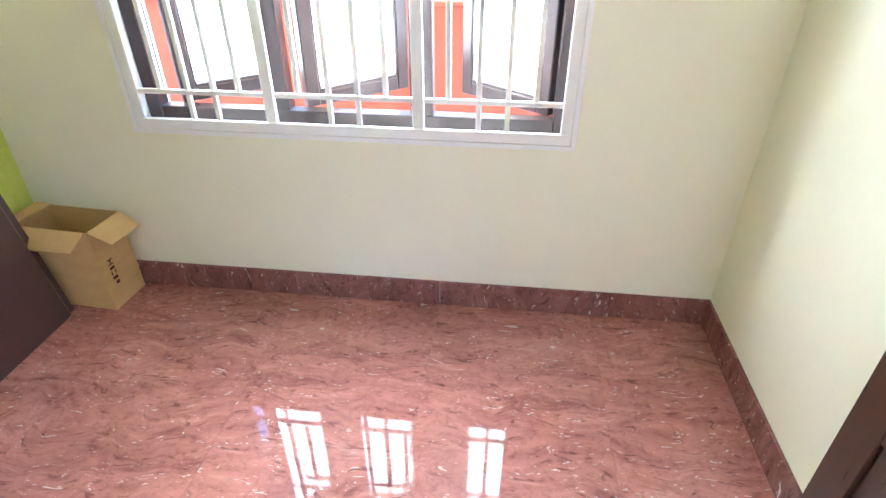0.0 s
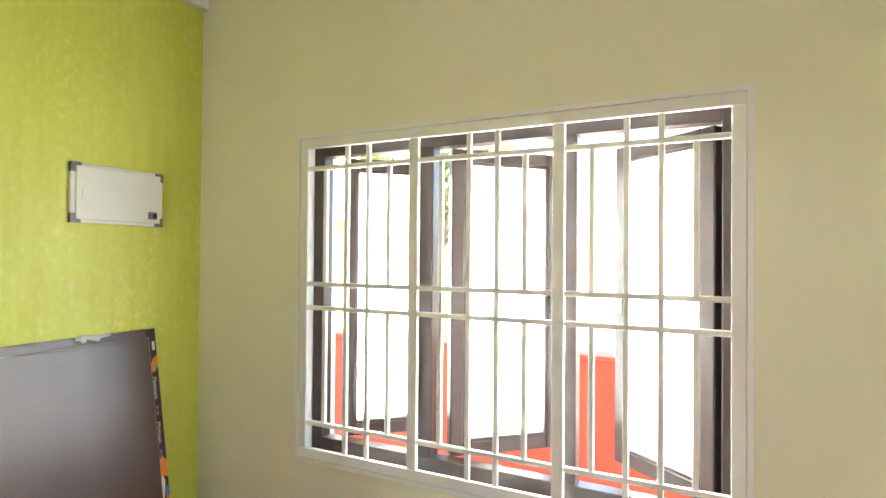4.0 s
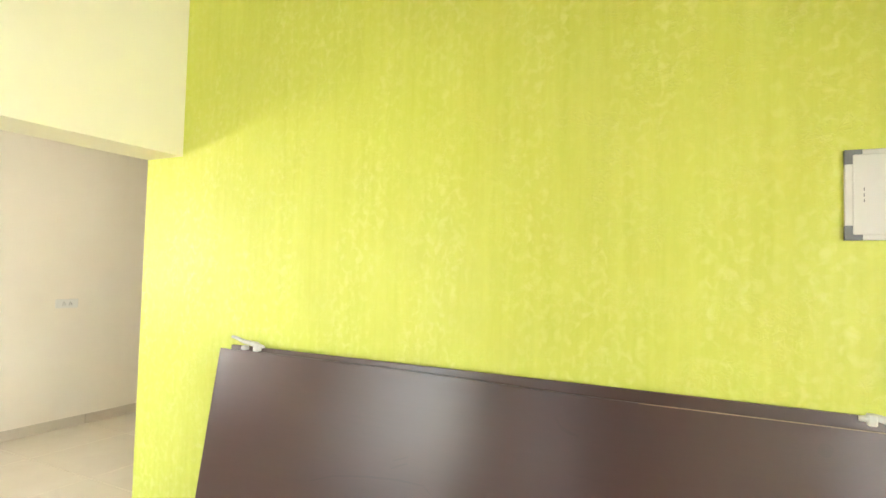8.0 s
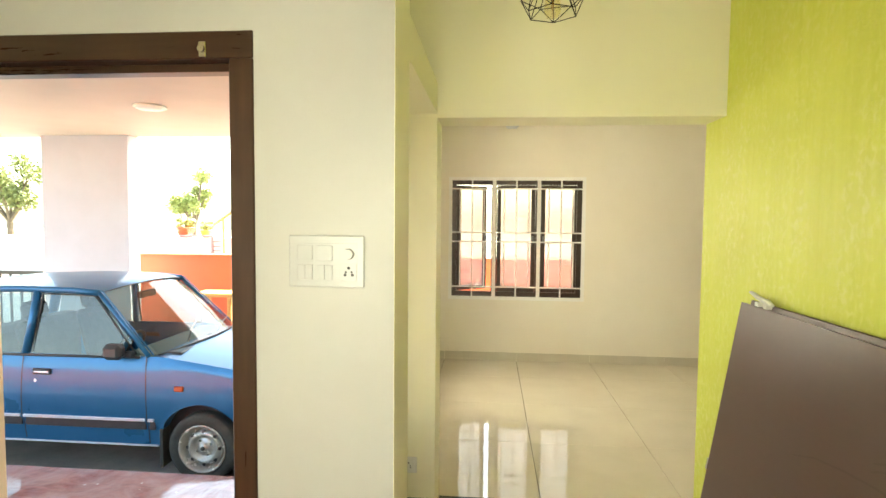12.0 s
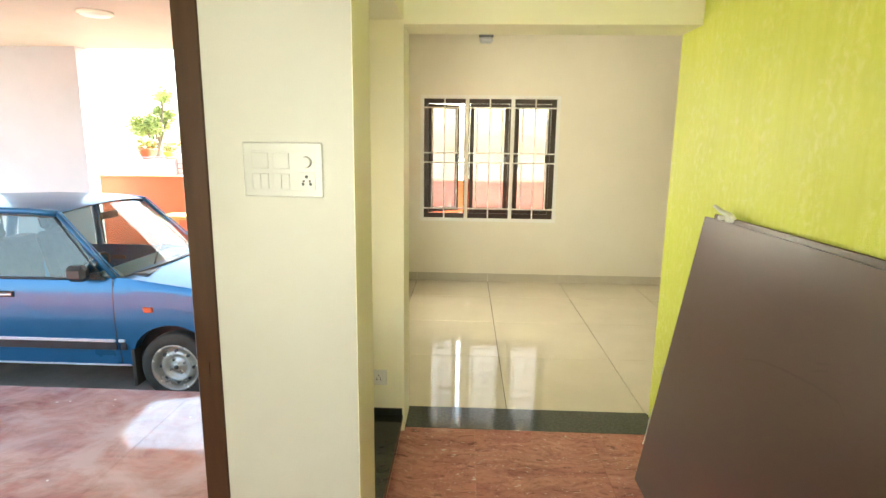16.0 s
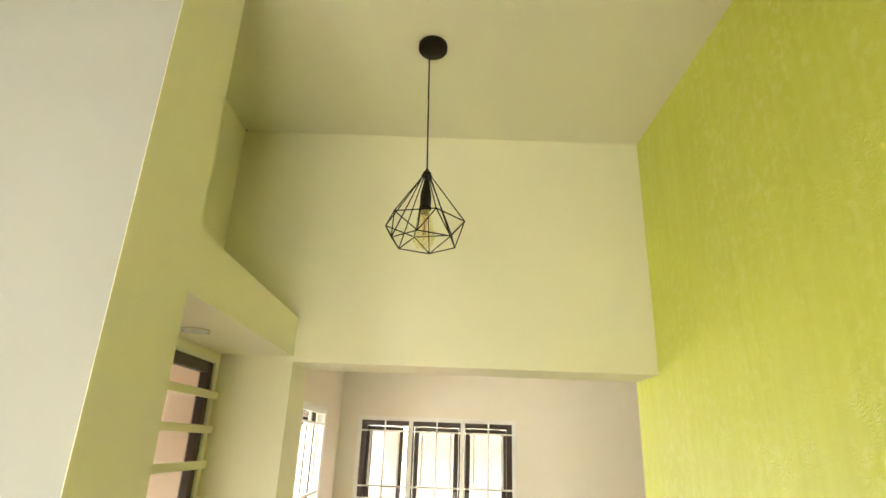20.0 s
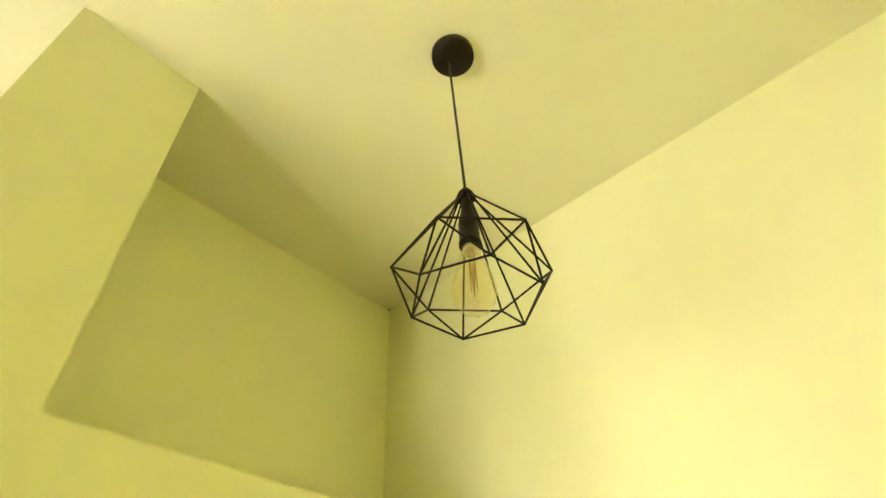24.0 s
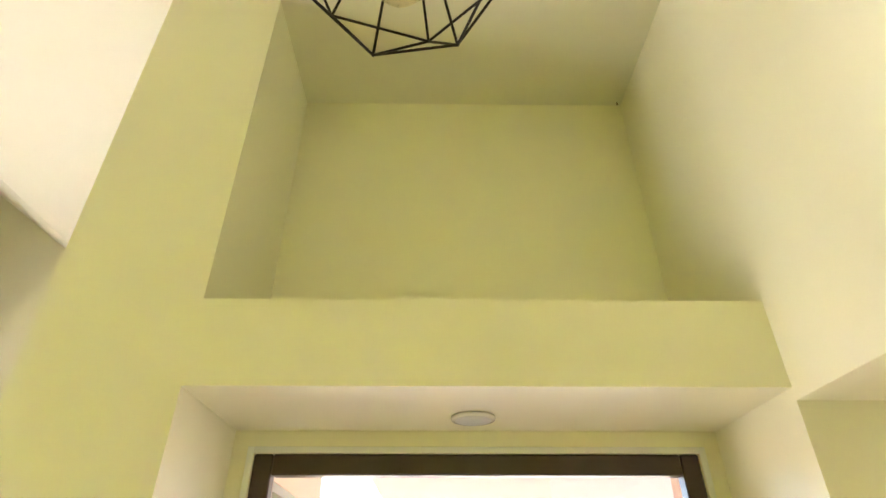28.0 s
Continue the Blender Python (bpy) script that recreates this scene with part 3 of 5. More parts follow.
# ---- things in the rooms ----
def leaning_sheet(name, x_top, y0, y1, thick, foot, label, h=1.252, sag=0.0):
    """A board 1.23 m high that leans on the green wall; its front foot stands at x = foot."""
    sheet = thing(name, (foot, 0, 0), label, "plywood sheet", "sheets leaning on the green wall")
    lean = math.asin((foot - x_top) / h)
    sheet.rotation_euler = (0, -lean, radians(0.8))
    face = bmesh.new()
    rim = [(y0 + (y1 - y0) * k / 24, h - sag * (1 / (1 + math.exp(-(k - 11.5) / 1.6)))) for k in range(25)]
    prism(face, [(y0, 0.0), *rim, (y1, 0.0)], 0, -thick, 0)
    part("board", face, [LAMINATE], sheet)
    return sheet, lean


front, lean = leaning_sheet("plywood_sheet", 0.022, -2.702, -0.270, 0.017, 0.222, "dark wenge laminated plywood sheet leaning on the green wall", 1.252, 0.017)
back, _ = leaning_sheet("plywood_sheet", 0.0015, -2.660, -0.2265, 0.018, 0.2035, "second dark laminated sheet behind the first, edge showing", 1.266)
part("edge_band", boxes((-0.0175, -0.0005, -2.655, -0.275, 1.2665, 1.268)), PLYEDGE, back, "bare brown plywood edge")
# printed band on the end of the sheets
PURPLE = surface("printed_dark_purple", (0.030, 0.012, 0.022), (0.045, 0.02, 0.032), 20, 0.35)
PRINT_O = surface("printed_orange", (0.75, 0.22, 0.03), (0.85, 0.28, 0.05), 20, 0.35)
PRINT_B = surface("printed_blue", (0.06, 0.13, 0.40), (0.08, 0.17, 0.5), 20, 0.35)
PRINT_G = surface("printed_green", (0.22, 0.38, 0.16), (0.3, 0.45, 0.2), 20, 0.35)
part("printed_band", boxes((-0.0185, 0.0006, -0.2690, -0.2255, 0.565, 1.2662), bevel=0.0006), PURPLE, back, "dark purple printed band on the protruding end")


def flat(name, pts, mat, parent, up=0.0006):
    """A thin printed patch on the end band of the sheet; points in y and z."""
    bm = bmesh.new()
    prism(bm, [(y, z) for y, z in pts], 0, up, up + 0.0004)
    return part(name, bm, mat, parent)


ya, yz, ym = -0.2680, -0.2262, -0.2470
flat("sticker", [(-0.2450, 1.176), (-0.2330, 1.176), (-0.2330, 1.212), (-0.2450, 1.212)], PLASTIC_W, back)
flat("orange_mark", [(ya, 1.098), (-0.246, 1.082), (yz, 1.105), (yz, 1.156), (ym, 1.140)], PRINT_O, back)
flat("round_mark", [(-0.238 + 0.0085 * math.cos(k * 0.6283), 1.103 + 0.012 * math.sin(k * 0.6283)) for k in range(10)], PRINT_G, back, 0.001)
flat("orange_mark", [(-0.262, 0.668), (yz, 0.650), (yz, 0.715), (-0.246, 0.745), (-0.258, 0.720)], PRINT_O, back)
flat("blue_mark", [(-0.246, 0.580), (yz, 0.574), (yz, 0.612), (-0.242, 0.622)], PRINT_B, back)
flat("white_mark", [(ya, 0.570), (-0.250, 0.570), (-0.240, 0.640), (-0.252, 0.668), (ya, 0.625)], PLASTIC_W, back)
flat("orange_mark", [(-0.240, 0.566), (yz, 0.566), (yz, 0.573), (-0.240, 0.579)], PRINT_O, back)


TANEDGE = surface("bare_tan_edge", (0.34, 0.24, 0.16), (0.46, 0.34, 0.24), 25, 0.7, 90, 0.1, stretch=(1, 6, 1))
SMEAR = surface("dull_dried_smear", (0.054, 0.025, 0.023), (0.058, 0.027, 0.025), 40, 0.335, 200, 0.0, spec=1.0)
rim_z = 1.252 - 0.017
part("bare_edge", boxes((-0.012, 0.0006, -1.06, -0.42, rim_z - 0.0012, rim_z + 0.0012), bevel=0.0004), TANEDGE, front, "chipped bare edge of the sheet")
part("bare_edge", boxes((-0.016, 0.0006, -0.2703, -0.2690, 0.0, rim_z)), TANEDGE, front, "bare end of the sheet")


def smear(pts, width):
    """A thin dried smear along a run of points (y, z) on the face of the front sheet."""
    bm = bmesh.new()
    prev = None
    for k, (y, z) in enumerate(pts):
        a, b = pts[max(k - 1, 0)], pts[min(k + 1, len(pts) - 1)]
        d = Vector((b[0] - a[0], b[1] - a[1])).normalized()
        half = width * (0.35 + 0.65 * math.sin(math.pi * (k + 0.5) / len(pts))) / 2
        pair = (bm.verts.new((0.0009, y - d.y * half, z + d.x * half)), bm.verts.new((0.0009, y + d.y * half, z - d.x * half)))
        if prev:
            bm.faces.new((prev[0], prev[1], pair[1], pair[0]))
        prev = pair
    part("smear", bm, SMEAR, front)


def blot(y, z, r):
    bm = bmesh.new()
    ring = [bm.verts.new((0.0009, y + r * math.cos(k * 0.524) * (1 + 0.2 * math.sin(k * 2.1)), z + r * math.sin(k * 0.524))) for k in range(12)]
    bm.faces.new(ring)
    part("blot", bm, SMEAR, front)


smear([(-2.158, 0.829), (-2.06, 0.863), (-1.929, 0.884), (-1.802, 0.896), (-1.709, 0.895), (-1.676, 0.871)], 0.007)
smear([(-1.835, 0.926), (-1.803, 0.941), (-1.775, 0.951)], 0.007)
smear([(-1.83, 0.952), (-1.802, 0.962), (-1.773, 0.973)], 0.006)
smear([(-1.295, 1.167), (-1.276, 1.14), (-1.252, 1.127), (-1.222, 1.121)], 0.012)
blot(-0.624, 1.178, 0.017)
blot(-0.401, 1.132, 0.011)


def lettering(name, text, size, m, mat, parent=None, depth=0.0004):
    cu = bpy.data.curves.new(name, 'FONT')
    cu.body, cu.size, cu.extrude, cu.align_x, cu.align_y = text, size, depth, 'CENTER', 'CENTER'
    tmp = bpy.data.objects.new(name, cu)
    scene.collection.objects.link(tmp)
    dg = bpy.context.evaluated_depsgraph_get()
    me = bpy.data.meshes.new_from_object(tmp.evaluated_get(dg))
    bpy.data.objects.remove(tmp)
    me.materials.clear()
    me.materials.append(mat)
    ob = new(name, me)
    if parent is not None:
        ob.parent = parent
    ob.matrix_basis = m
    return ob


side = Matrix(((0, 0, 1, 0), (0, 1, 0, 0), (-1, 0, 0, 0), (0, 0, 0, 1)))
lettering("lettering", "Maximum", 0.0235, Matrix.Translation((0.0008, ym, 1.018)) @ side, PLASTIC_W, back)
lettering("lettering", "Minimum", 0.0235, Matrix.Translation((0.0008, ym, 0.835)) @ side, PLASTIC_W, back)
for z in (0.938, 0.915, 0.76, 0.74):
    flat("print_bar", [(-0.252, z - 0.008), (-0.241, z - 0.008), (-0.241, z + 0.008), (-0.252, z + 0.008)], PLASTIC_G, back)


def crumpled(name, at, length, turn, label, tilt=0.0):
    """A folded scrap of white foam packing that hangs over the edge of a sheet."""
    ob = thing(name, at, label, "packing foam", "foam scraps on the sheets", "", turn)
    bm = bmesh.new()
    n = 9
    rows = []
    for i in range(n):
        u = i / (n - 1)
        wob = 0.006 * noise.noise(Vector((u * 4, at[1] * 3, 0.3)))
        ring = []
        for k in range(8):
            a = 2 * math.pi * k / 8
            r = 0.010 + 0.004 * noise.noise(Vector((u * 5, math.cos(a) + at[1], math.sin(a))))
            squeeze = 0.55 + 0.45 * math.sin(math.pi * min(1, u * 1.1 + 0.08))
            ring.append(bm.verts.new((r * 1.5 * math.cos(a) * squeeze, (u - 0.5) * length, 0.016 + wob + tilt * u + r * math.sin(a) * squeeze)))
        rows.append(ring)
    for p, q in zip(rows, rows[1:]):
        for k in range(8):
            bm.faces.new((p[k], p[(k + 1) % 8], q[(k + 1) % 8], q[k])).smooth = True
    bm.faces.new(rows[0][::-1])
    bm.faces.new(rows[-1])
    part("pad", bm, WHITEFOAM, ob)
    for y0, y1, z1 in ((0.02, 0.16, 0.016), (-0.38, -0.22, 0.026)):
        part("flap", boxes((-0.012, 0.014, length * y0, length * y1, -0.002, z1), bevel=0.003), WHITEFOAM, ob)
    return ob


WHITEFOAM = surface("white_packing_foam", (0.72, 0.72, 0.69), (0.84, 0.84, 0.81), 30, 0.8, 120, 0.3)
crumpled("packing_foam", (0.050, -2.56, 1.240), 0.17, 180, "white crumpled packing foam clipped over the sheet edge", 0.030)
crumpled("packing_foam", (0.012, -0.49, 1.232), 0.13, 0, "white scrap of packing foam tucked behind the sheets")

def film_scrap(z0, z1, wide, seed):
    """A crumpled ribbon of white packing film caught on the end edge of the front sheet."""
    ob = thing("packing_film", (0, 0, 0), "white crumpled packing film caught on the end of the sheet", "packing film", "foam scraps on the sheets")
    ob.matrix_basis = front.matrix_basis.copy()
    bm = bmesh.new()
    rows = []
    for i in range(12):
        u = i / 11
        z = z0 + (z1 - z0) * u
        half = wide * (0.4 + 0.6 * math.sin(math.pi * (0.1 + 0.8 * u)))
        row = []
        for k in range(5):
            a = k / 4 - 0.5
            row.append(bm.verts.new((-0.006 + 0.018 * a + 0.003 * noise.noise(Vector((u * 6, a * 5, seed))), -2.704 - half * (1 - abs(a) * 1.6) - 0.002 - 0.003 * noise.noise(Vector((u * 9, a * 7, seed + 3))), z)))
        rows.append(row)
    for p, q in zip(rows, rows[1:]):
        for k in range(4):
            bm.faces.new((p[k], p[k + 1], q[k + 1], q[k])).smooth = True
    bmesh.ops.solidify(bm, geom=bm.faces[:], thickness=0.0015)
    part("ribbon", bm, WHITEFOAM, ob)


film_scrap(0.175, 0.360, 0.014, 1.0)
film_scrap(0.520, 0.570, 0.009, 7.0)

# distribution board
db = thing("distribution_board", (0, -0.395, 1.794), "white flush distribution board with grey plastic corners on the green wall", "electric panel")
hw, hh = 0.187, 0.113
part("frame", boxes((0.0, 0.016, -hw, hw, -hh, hh), bevel=0.002), PLASTIC_W, db)
part("door", boxes((0.0162, 0.024, -hw + 0.016, hw - 0.016, -hh + 0.013, hh - 0.013), bevel=0.002), PLASTIC_W, db)
for sy in (-1, 1):
    for sz in (-1, 1):
        y0, z0 = sy * hw, sz * hh
        bm = bmesh.new()
        for (ya, yb2, za, zb2) in ((0, 0.036, 0, 0.017), (0, 0.019, 0.017, 0.036)):
            a, b2, c, d = y0 - sy * ya, y0 - sy * yb2, z0 - sz * za, z0 - sz * zb2
            box(bm, 0.0, 0.0185, min(a, b2), max(a, b2), min(c, d), max(c, d))
        part("corner", bm, PLASTIC_G, db, "grey plastic corner piece")
lat = part("latch", boxes((0.0242, 0.030, 0.115, 0.155, -0.084, -0.053), bevel=0.004), PLASTIC_G, db, "grey plastic latch")
part("thumb_slot", boxes((0.0302, 0.0315, 0.133, 0.150, -0.078, -0.059), bevel=0.001), PLASTIC_K, lat)
for k in range(3):
    part("mark", boxes((0.0242, 0.0244, -0.150, -0.148, -0.02 + 0.014 * k, -0.012 + 0.014 * k)), PLASTIC_G, db)

# cable trunking near the corner
tr = thing("wall_casing", (0, 0, 2.752), "white boxed casing running along the green wall", "casing")
part("length", boxes((0.0, 0.04, -0.328, -0.001, -0.058, 0.058), bevel=0.003), PLASTIC_W, tr)
part("length", boxes((0.0, 0.04, -0.98, -0.331, -0.058, 0.058), bevel=0.003), PLASTIC_W, tr)
part("joint", boxes((0.0, 0.037, -0.331, -0.328, -0.052, 0.052)), PLASTIC_G, tr)

# cardboard box
bx = thing("cardboard_box", (0.236, -0.108, 0.0), "brown open cardboard box with its flaps folded out", "box", turn=-4)
w2, d2, hb, tk = 0.166, 0.094, 0.378, 0.004
for nm, sp in (("side", (-w2, w2, -d2, -d2 + tk, 0, hb)), ("side", (-w2, w2, d2 - tk, d2, 0, hb)), ("end", (-w2, -w2 + tk, -d2 + tk, d2 - tk, 0, hb)), ("end", (w2 - tk, w2, -d2 + tk, d2 - tk, 0, hb)), ("bottom", (-w2 + tk, w2 - tk, -d2 + tk, d2 - tk, 0.002, tk + 0.002))):
    part(nm, boxes(sp), CARD, bx)


def flap(a, b, out, drop, skew):
    """A flap from the rim edge a-b that hangs outwards."""
    a, b, out = Vector(a), Vector(b), Vector(out)
    bm = bmesh.new()
    n = out.cross(b - a).normalized() * 0.003
    d = (b - a) * skew
    tip = out + Vector((0, 0, drop))
    pts = [a, b, b + tip - d, (a + b) / 2 + tip * 1.04, a + tip + d]
    lo = [bm.verts.new(p - n) for p in pts]
    hi = [bm.verts.new(p + n) for p in pts]
    bm.faces.new(lo)
    bm.faces.new(hi[::-1])
    for i in range(5):
        j = (i + 1) % 5
        bm.faces.new((lo[j], lo[i], hi[i], hi[j]))
    bmesh.ops.recalc_face_normals(bm, faces=bm.faces)
    return bm


part("flap", flap((-w2, -d2, hb), (w2 - 0.015, -d2, hb), (0.0, -0.062, 0), -0.060, 0.09), CARD, bx)
part("flap", flap((w2, -d2 + 0.004, hb), (w2, d2, hb), (0.085, 0.0, 0), -0.050, 0.05), CARD, bx)
part("flap", flap((-w2, d2, hb), (-w2, -d2, hb), (-0.045, 0, 0), 0.012, 0.05), CARD, bx)
for z0, z1, y0, y1 in ((0.218, 0.224, -0.052, -0.026), (0.196, 0.202, -0.052, -0.026), (0.202, 0.218, -0.042, -0.036), (0.176, 0.188, -0.052, -0.026), (0.150, 0.168, -0.052, -0.046), (0.150, 0.168, -0.032, -0.026), (0.128, 0.142, -0.052, -0.026), (0.104, 0.118, -0.045, -0.026)):
    part("stencil_bar", boxes((w2, w2 + 0.0008, y0, y1, z0, z1)), INK, bx)

# switch plate
sw = thing("switch_plate", (1.576, YP, 1.448), "glossy white modular switch plate with regulator and socket", "switch plate")
part("plate", boxes((-0.111, 0.111, 0.0, 0.007, -0.075, 0.075), bevel=0.0035), SWITCH_W, sw)
part("inset", boxes((-0.090, 0.086, 0.0068, 0.0078, -0.056, 0.052), bevel=0.0006), SWITCH_W, sw)
for cx, cz_, n in ((0.062, 0.024, 1), (0.004, 0.024, 1), (0.062, -0.032, 2), (0.004, -0.032, 2)):
    for k in range(n):
        wd = 0.046 / n
        x0 = cx - 0.023 + k * wd
        r = part("rocker", boxes((x0 + 0.0006, x0 + wd - 0.0006, 0.0070, 0.0102, cz_ - 0.021, cz_ + 0.022), bevel=0.0008), SWITCH_W, sw)
        r.rotation_euler = (radians(2.0 if (k + (cx > 0.03)) % 2 else -1.6), 0, 0)
bm = bmesh.new()
tube(bm, (-0.066, 0.0075, 0.022), (-0.066, 0.021, 0.022), 0.0155, 28, 0.0140)
part("regulator_knob", bm, SWITCH_W, sw)
sk_ = part("socket", boxes((-0.089, -0.044, 0.0075, 0.0092, -0.054, -0.006), bevel=0.0006), SWITCH_W, sw)
for x, z, r in ((-0.066, -0.018, 0.0036), (-0.0745, -0.030, 0.0026), (-0.0575, -0.030, 0.0026), (-0.0765, -0.038, 0.0034), (-0.0555, -0.038, 0.0034)):
    bm = bmesh.new()
    tube(bm, (x, 0.0086, z), (x, 0.0099, z), r * 1.25, 12)
    part("pin_hole", bm, PLASTIC_K, sk_)


def socket_plate(name, at, turn, label, w=0.085, n=1):
    ob = thing(name, at, label, "socket", "", "", turn)
    part("plate", boxes((-w / 2, w / 2, 0, 0.008, -0.042, 0.042), bevel=0.003), PLASTIC_W, ob)
    for k in range(n):
        cx = (k - (n - 1) / 2) * 0.06
        q = part("insert", boxes((cx - 0.022, cx + 0.022, 0.008, 0.0105, -0.026, 0.026), bevel=0.001), PLASTIC_W, ob)
        for x, z, r in ((0, 0.012, 0.004), (-0.009, -0.001, 0.003), (0.009, -0.001, 0.003), (-0.010, -0.011, 0.0035), (0.010, -0.011, 0.0035)):
            bm = bmesh.new()
            tube(bm, (cx + x, 0.0102, z), (cx + x, 0.0111, z), r, 10)
            part("pin_hole", bm, PLASTIC_K, q)
    return ob


socket_plate("socket_plate", (1.513, YB, 0.305), 0, "small white wall socket low in the window alcove")
socket_plate("socket_plate", (-1.370, YD, 1.175), 0, "pale grey double socket plate on the plain dining wall", 0.205, 2)

nail = thing("nail", (NB - 0.012, YB + 0.014, CZ), "small dark nail in the upper corner of the niche", "nail")
bm = bmesh.new()
lathe(bm, [(0.0, 0.0), (0.0018, 0.0), (0.0018, -0.006), (0.0026, -0.007), (0.0022, -0.009), (0.0, -0.0095)], 10)
part("shank", bm, PLYEDGE, nail)

# pendant lamp
PX, PY = 0.886, -2.478
lamp = thing("pendant_lamp", (PX, PY, CZ), "black wire cage pendant lamp with a clear filament bulb", "pendant lamp")
bm = bmesh.new()
lathe(bm, [(0.0, 0.0), (0.0465, 0.0), (0.048, -0.003), (0.048, -0.020), (0.0455, -0.024), (0.010, -0.026), (0.0, -0.026)], 36)
part("canopy", bm, BLACKMETAL, lamp)
bm = bmesh.new()
tube(bm, (0.012, 0.0, -0.024), (0.0, 0, -0.470), 0.0026, 8)
part("cord", bm, PLASTIC_K, lamp)
bm = bmesh.new()
lathe(bm, [(0.0, -0.468), (0.005, -0.468), (0.007, -0.478), (0.0125, -0.480), (0.0130, -0.490), (0.0075, -0.493), (0.0075, -0.530), (0.0, -0.530)], 20)
part("collar", bm, BLACKMETAL, lamp)
bm = bmesh.new()
lathe(bm, [(0.0, -0.500), (0.0080, -0.501), (0.0092, -0.518), (0.0150, -0.546), (0.0165, -0.556), (0.0165, -0.594), (0.0178, -0.595), (0.0178, -0.602), (0.0, -0.602)], 24)
part("socket_shell", bm, BLACKMETAL, lamp)
bm = bmesh.new()
lathe(bm, [(0.0135, -0.600), (0.0150, -0.612), (0.0205, -0.635), (0.0295, -0.668), (0.0325, -0.690), (0.0300, -0.708), (0.0215, -0.722), (0.009, -0.728), (0.0, -0.7285)], 32)
bulb = part("bulb", bm, AMBER, lamp, "clear amber teardrop filament bulb")
bulb.visible_shadow = False
bm = bmesh.new()
lathe(bm, [(0.0, -0.601), (0.0122, -0.602), (0.0128, -0.606), (0.0122, -0.609), (0.0128, -0.612), (0.0120, -0.616), (0.0, -0.617)], 20)
part("screw_cap", bm, CHROME, bulb, "dull metal screw cap")
bm = bmesh.new()
lathe(bm, [(0.013, -0.598), (0.013, -0.612), (0.004, -0.640), (0.003, -0.672), (0.0, -0.674)], 12)
part("stem", bm, glass("stem_glass", (0.95, 0.90, 0.76), 0.0, 0, 0.05), bulb)
bm = bmesh.new()
for k in range(4):
    a0, a1 = k * math.pi / 2, (k + 0.5) * math.pi / 2
    tube(bm, (0.006 * math.cos(a0), 0.006 * math.sin(a0), -0.632), (0.0045 * math.cos(a1), 0.0045 * math.sin(a1), -0.692), 0.0006, 5)
    tube(bm, (0.0045 * math.cos(a1), 0.0045 * math.sin(a1), -0.692), (0.006 * math.cos(a0 + 1.571), 0.006 * math.sin(a0 + 1.571), -0.632), 0.0006, 5)
tube(bm, (0, 0, -0.640), (0, 0, -0.700), 0.0009, 6)
part("filament", bm, surface("filament", (0.35, 0.18, 0.05), (0.5, 0.27, 0.08), 10, 0.4, metal=0.6), bulb)
RU, ZU, RL, ZL, AU, AL = 0.121, -0.648, 0.0985, -0.708, 46.7, 21.1
up = [(RU * math.cos(radians(AU + 60 * k)), RU * math.sin(radians(AU + 60 * k)), ZU) for k in range(6)]
lo = [(RL * math.cos(radians(AL + 60 * k)), RL * math.sin(radians(AL + 60 * k)), ZL) for k in range(6)]


def rod(a, b):
    bm = bmesh.new()
    tube(bm, a, b, 0.0017, 7)
    for p in (a, b):
        bmesh.ops.create_icosphere(bm, subdivisions=1, radius=0.0023, matrix=Matrix.Translation(p))
    return part("rod", bm, BLACKMETAL, cage)


cage = part("cage", tube(bmesh.new(), (0, 0, -0.4905), (0, 0, -0.4925), 0.0165, 20), BLACKMETAL, lamp)
for k in range(6):
    d = Vector(up[k]).xy.normalized() * 0.012
    rod((d.x, d.y, -0.4915), up[k])
    d = Vector(lo[k]).xy.normalized() * 0.012
    rod((d.x, d.y, -0.4915), lo[k])
    rod(up[k], up[(k + 1) % 6])
    rod(lo[k], lo[(k + 1) % 6])
    rod(up[k], lo[k])
    rod(up[k], lo[(k + 1) % 6])


def disc_lamp(name, at, r, label):
    ob = thing(name, at, label, "ceiling lamp")
    bm = bmesh.new()
    lathe(bm, [(r * 0.62, 0.0), (r * 0.98, -0.001), (r, -0.09 * r), (r * 0.97, -0.17 * r), (r * 0.80, -0.19 * r)], 36)
    part("rim", bm, PLASTIC_W, ob)
    bm = bmesh.new()
    lathe(bm, [(0.0, -0.185 * r), (r * 0.80, -0.185 * r), (r * 0.80, -0.205 * r), (0.0, -0.225 * r)], 36)
    part("diffuser", bm, OPAL, ob)
    return ob


OPAL = surface("opal_diffuser", (0.62, 0.63, 0.66), (0.68, 0.69, 0.72), 8, 0.4, 200, 0.0)
disc_lamp("alcove_lamp", (1.548, -2.585, AZ), 0.040, "small round white ceiling lamp, unlit, in the alcove")
fx = thing("wall_lamp", (0.893, YD, 2.60), "small grey wall lamp high on the dining wall", "wall lamp")
part("base", boxes((-0.075, 0.075, 0.0, 0.035, 0.012, 0.055), bevel=0.006), PLASTIC_G, fx)
bm = boxes((-0.070, 0.070, 0.0, 0.075, -0.048, 0.010), bevel=0.022)
part("shade", bm, OPAL, fx)

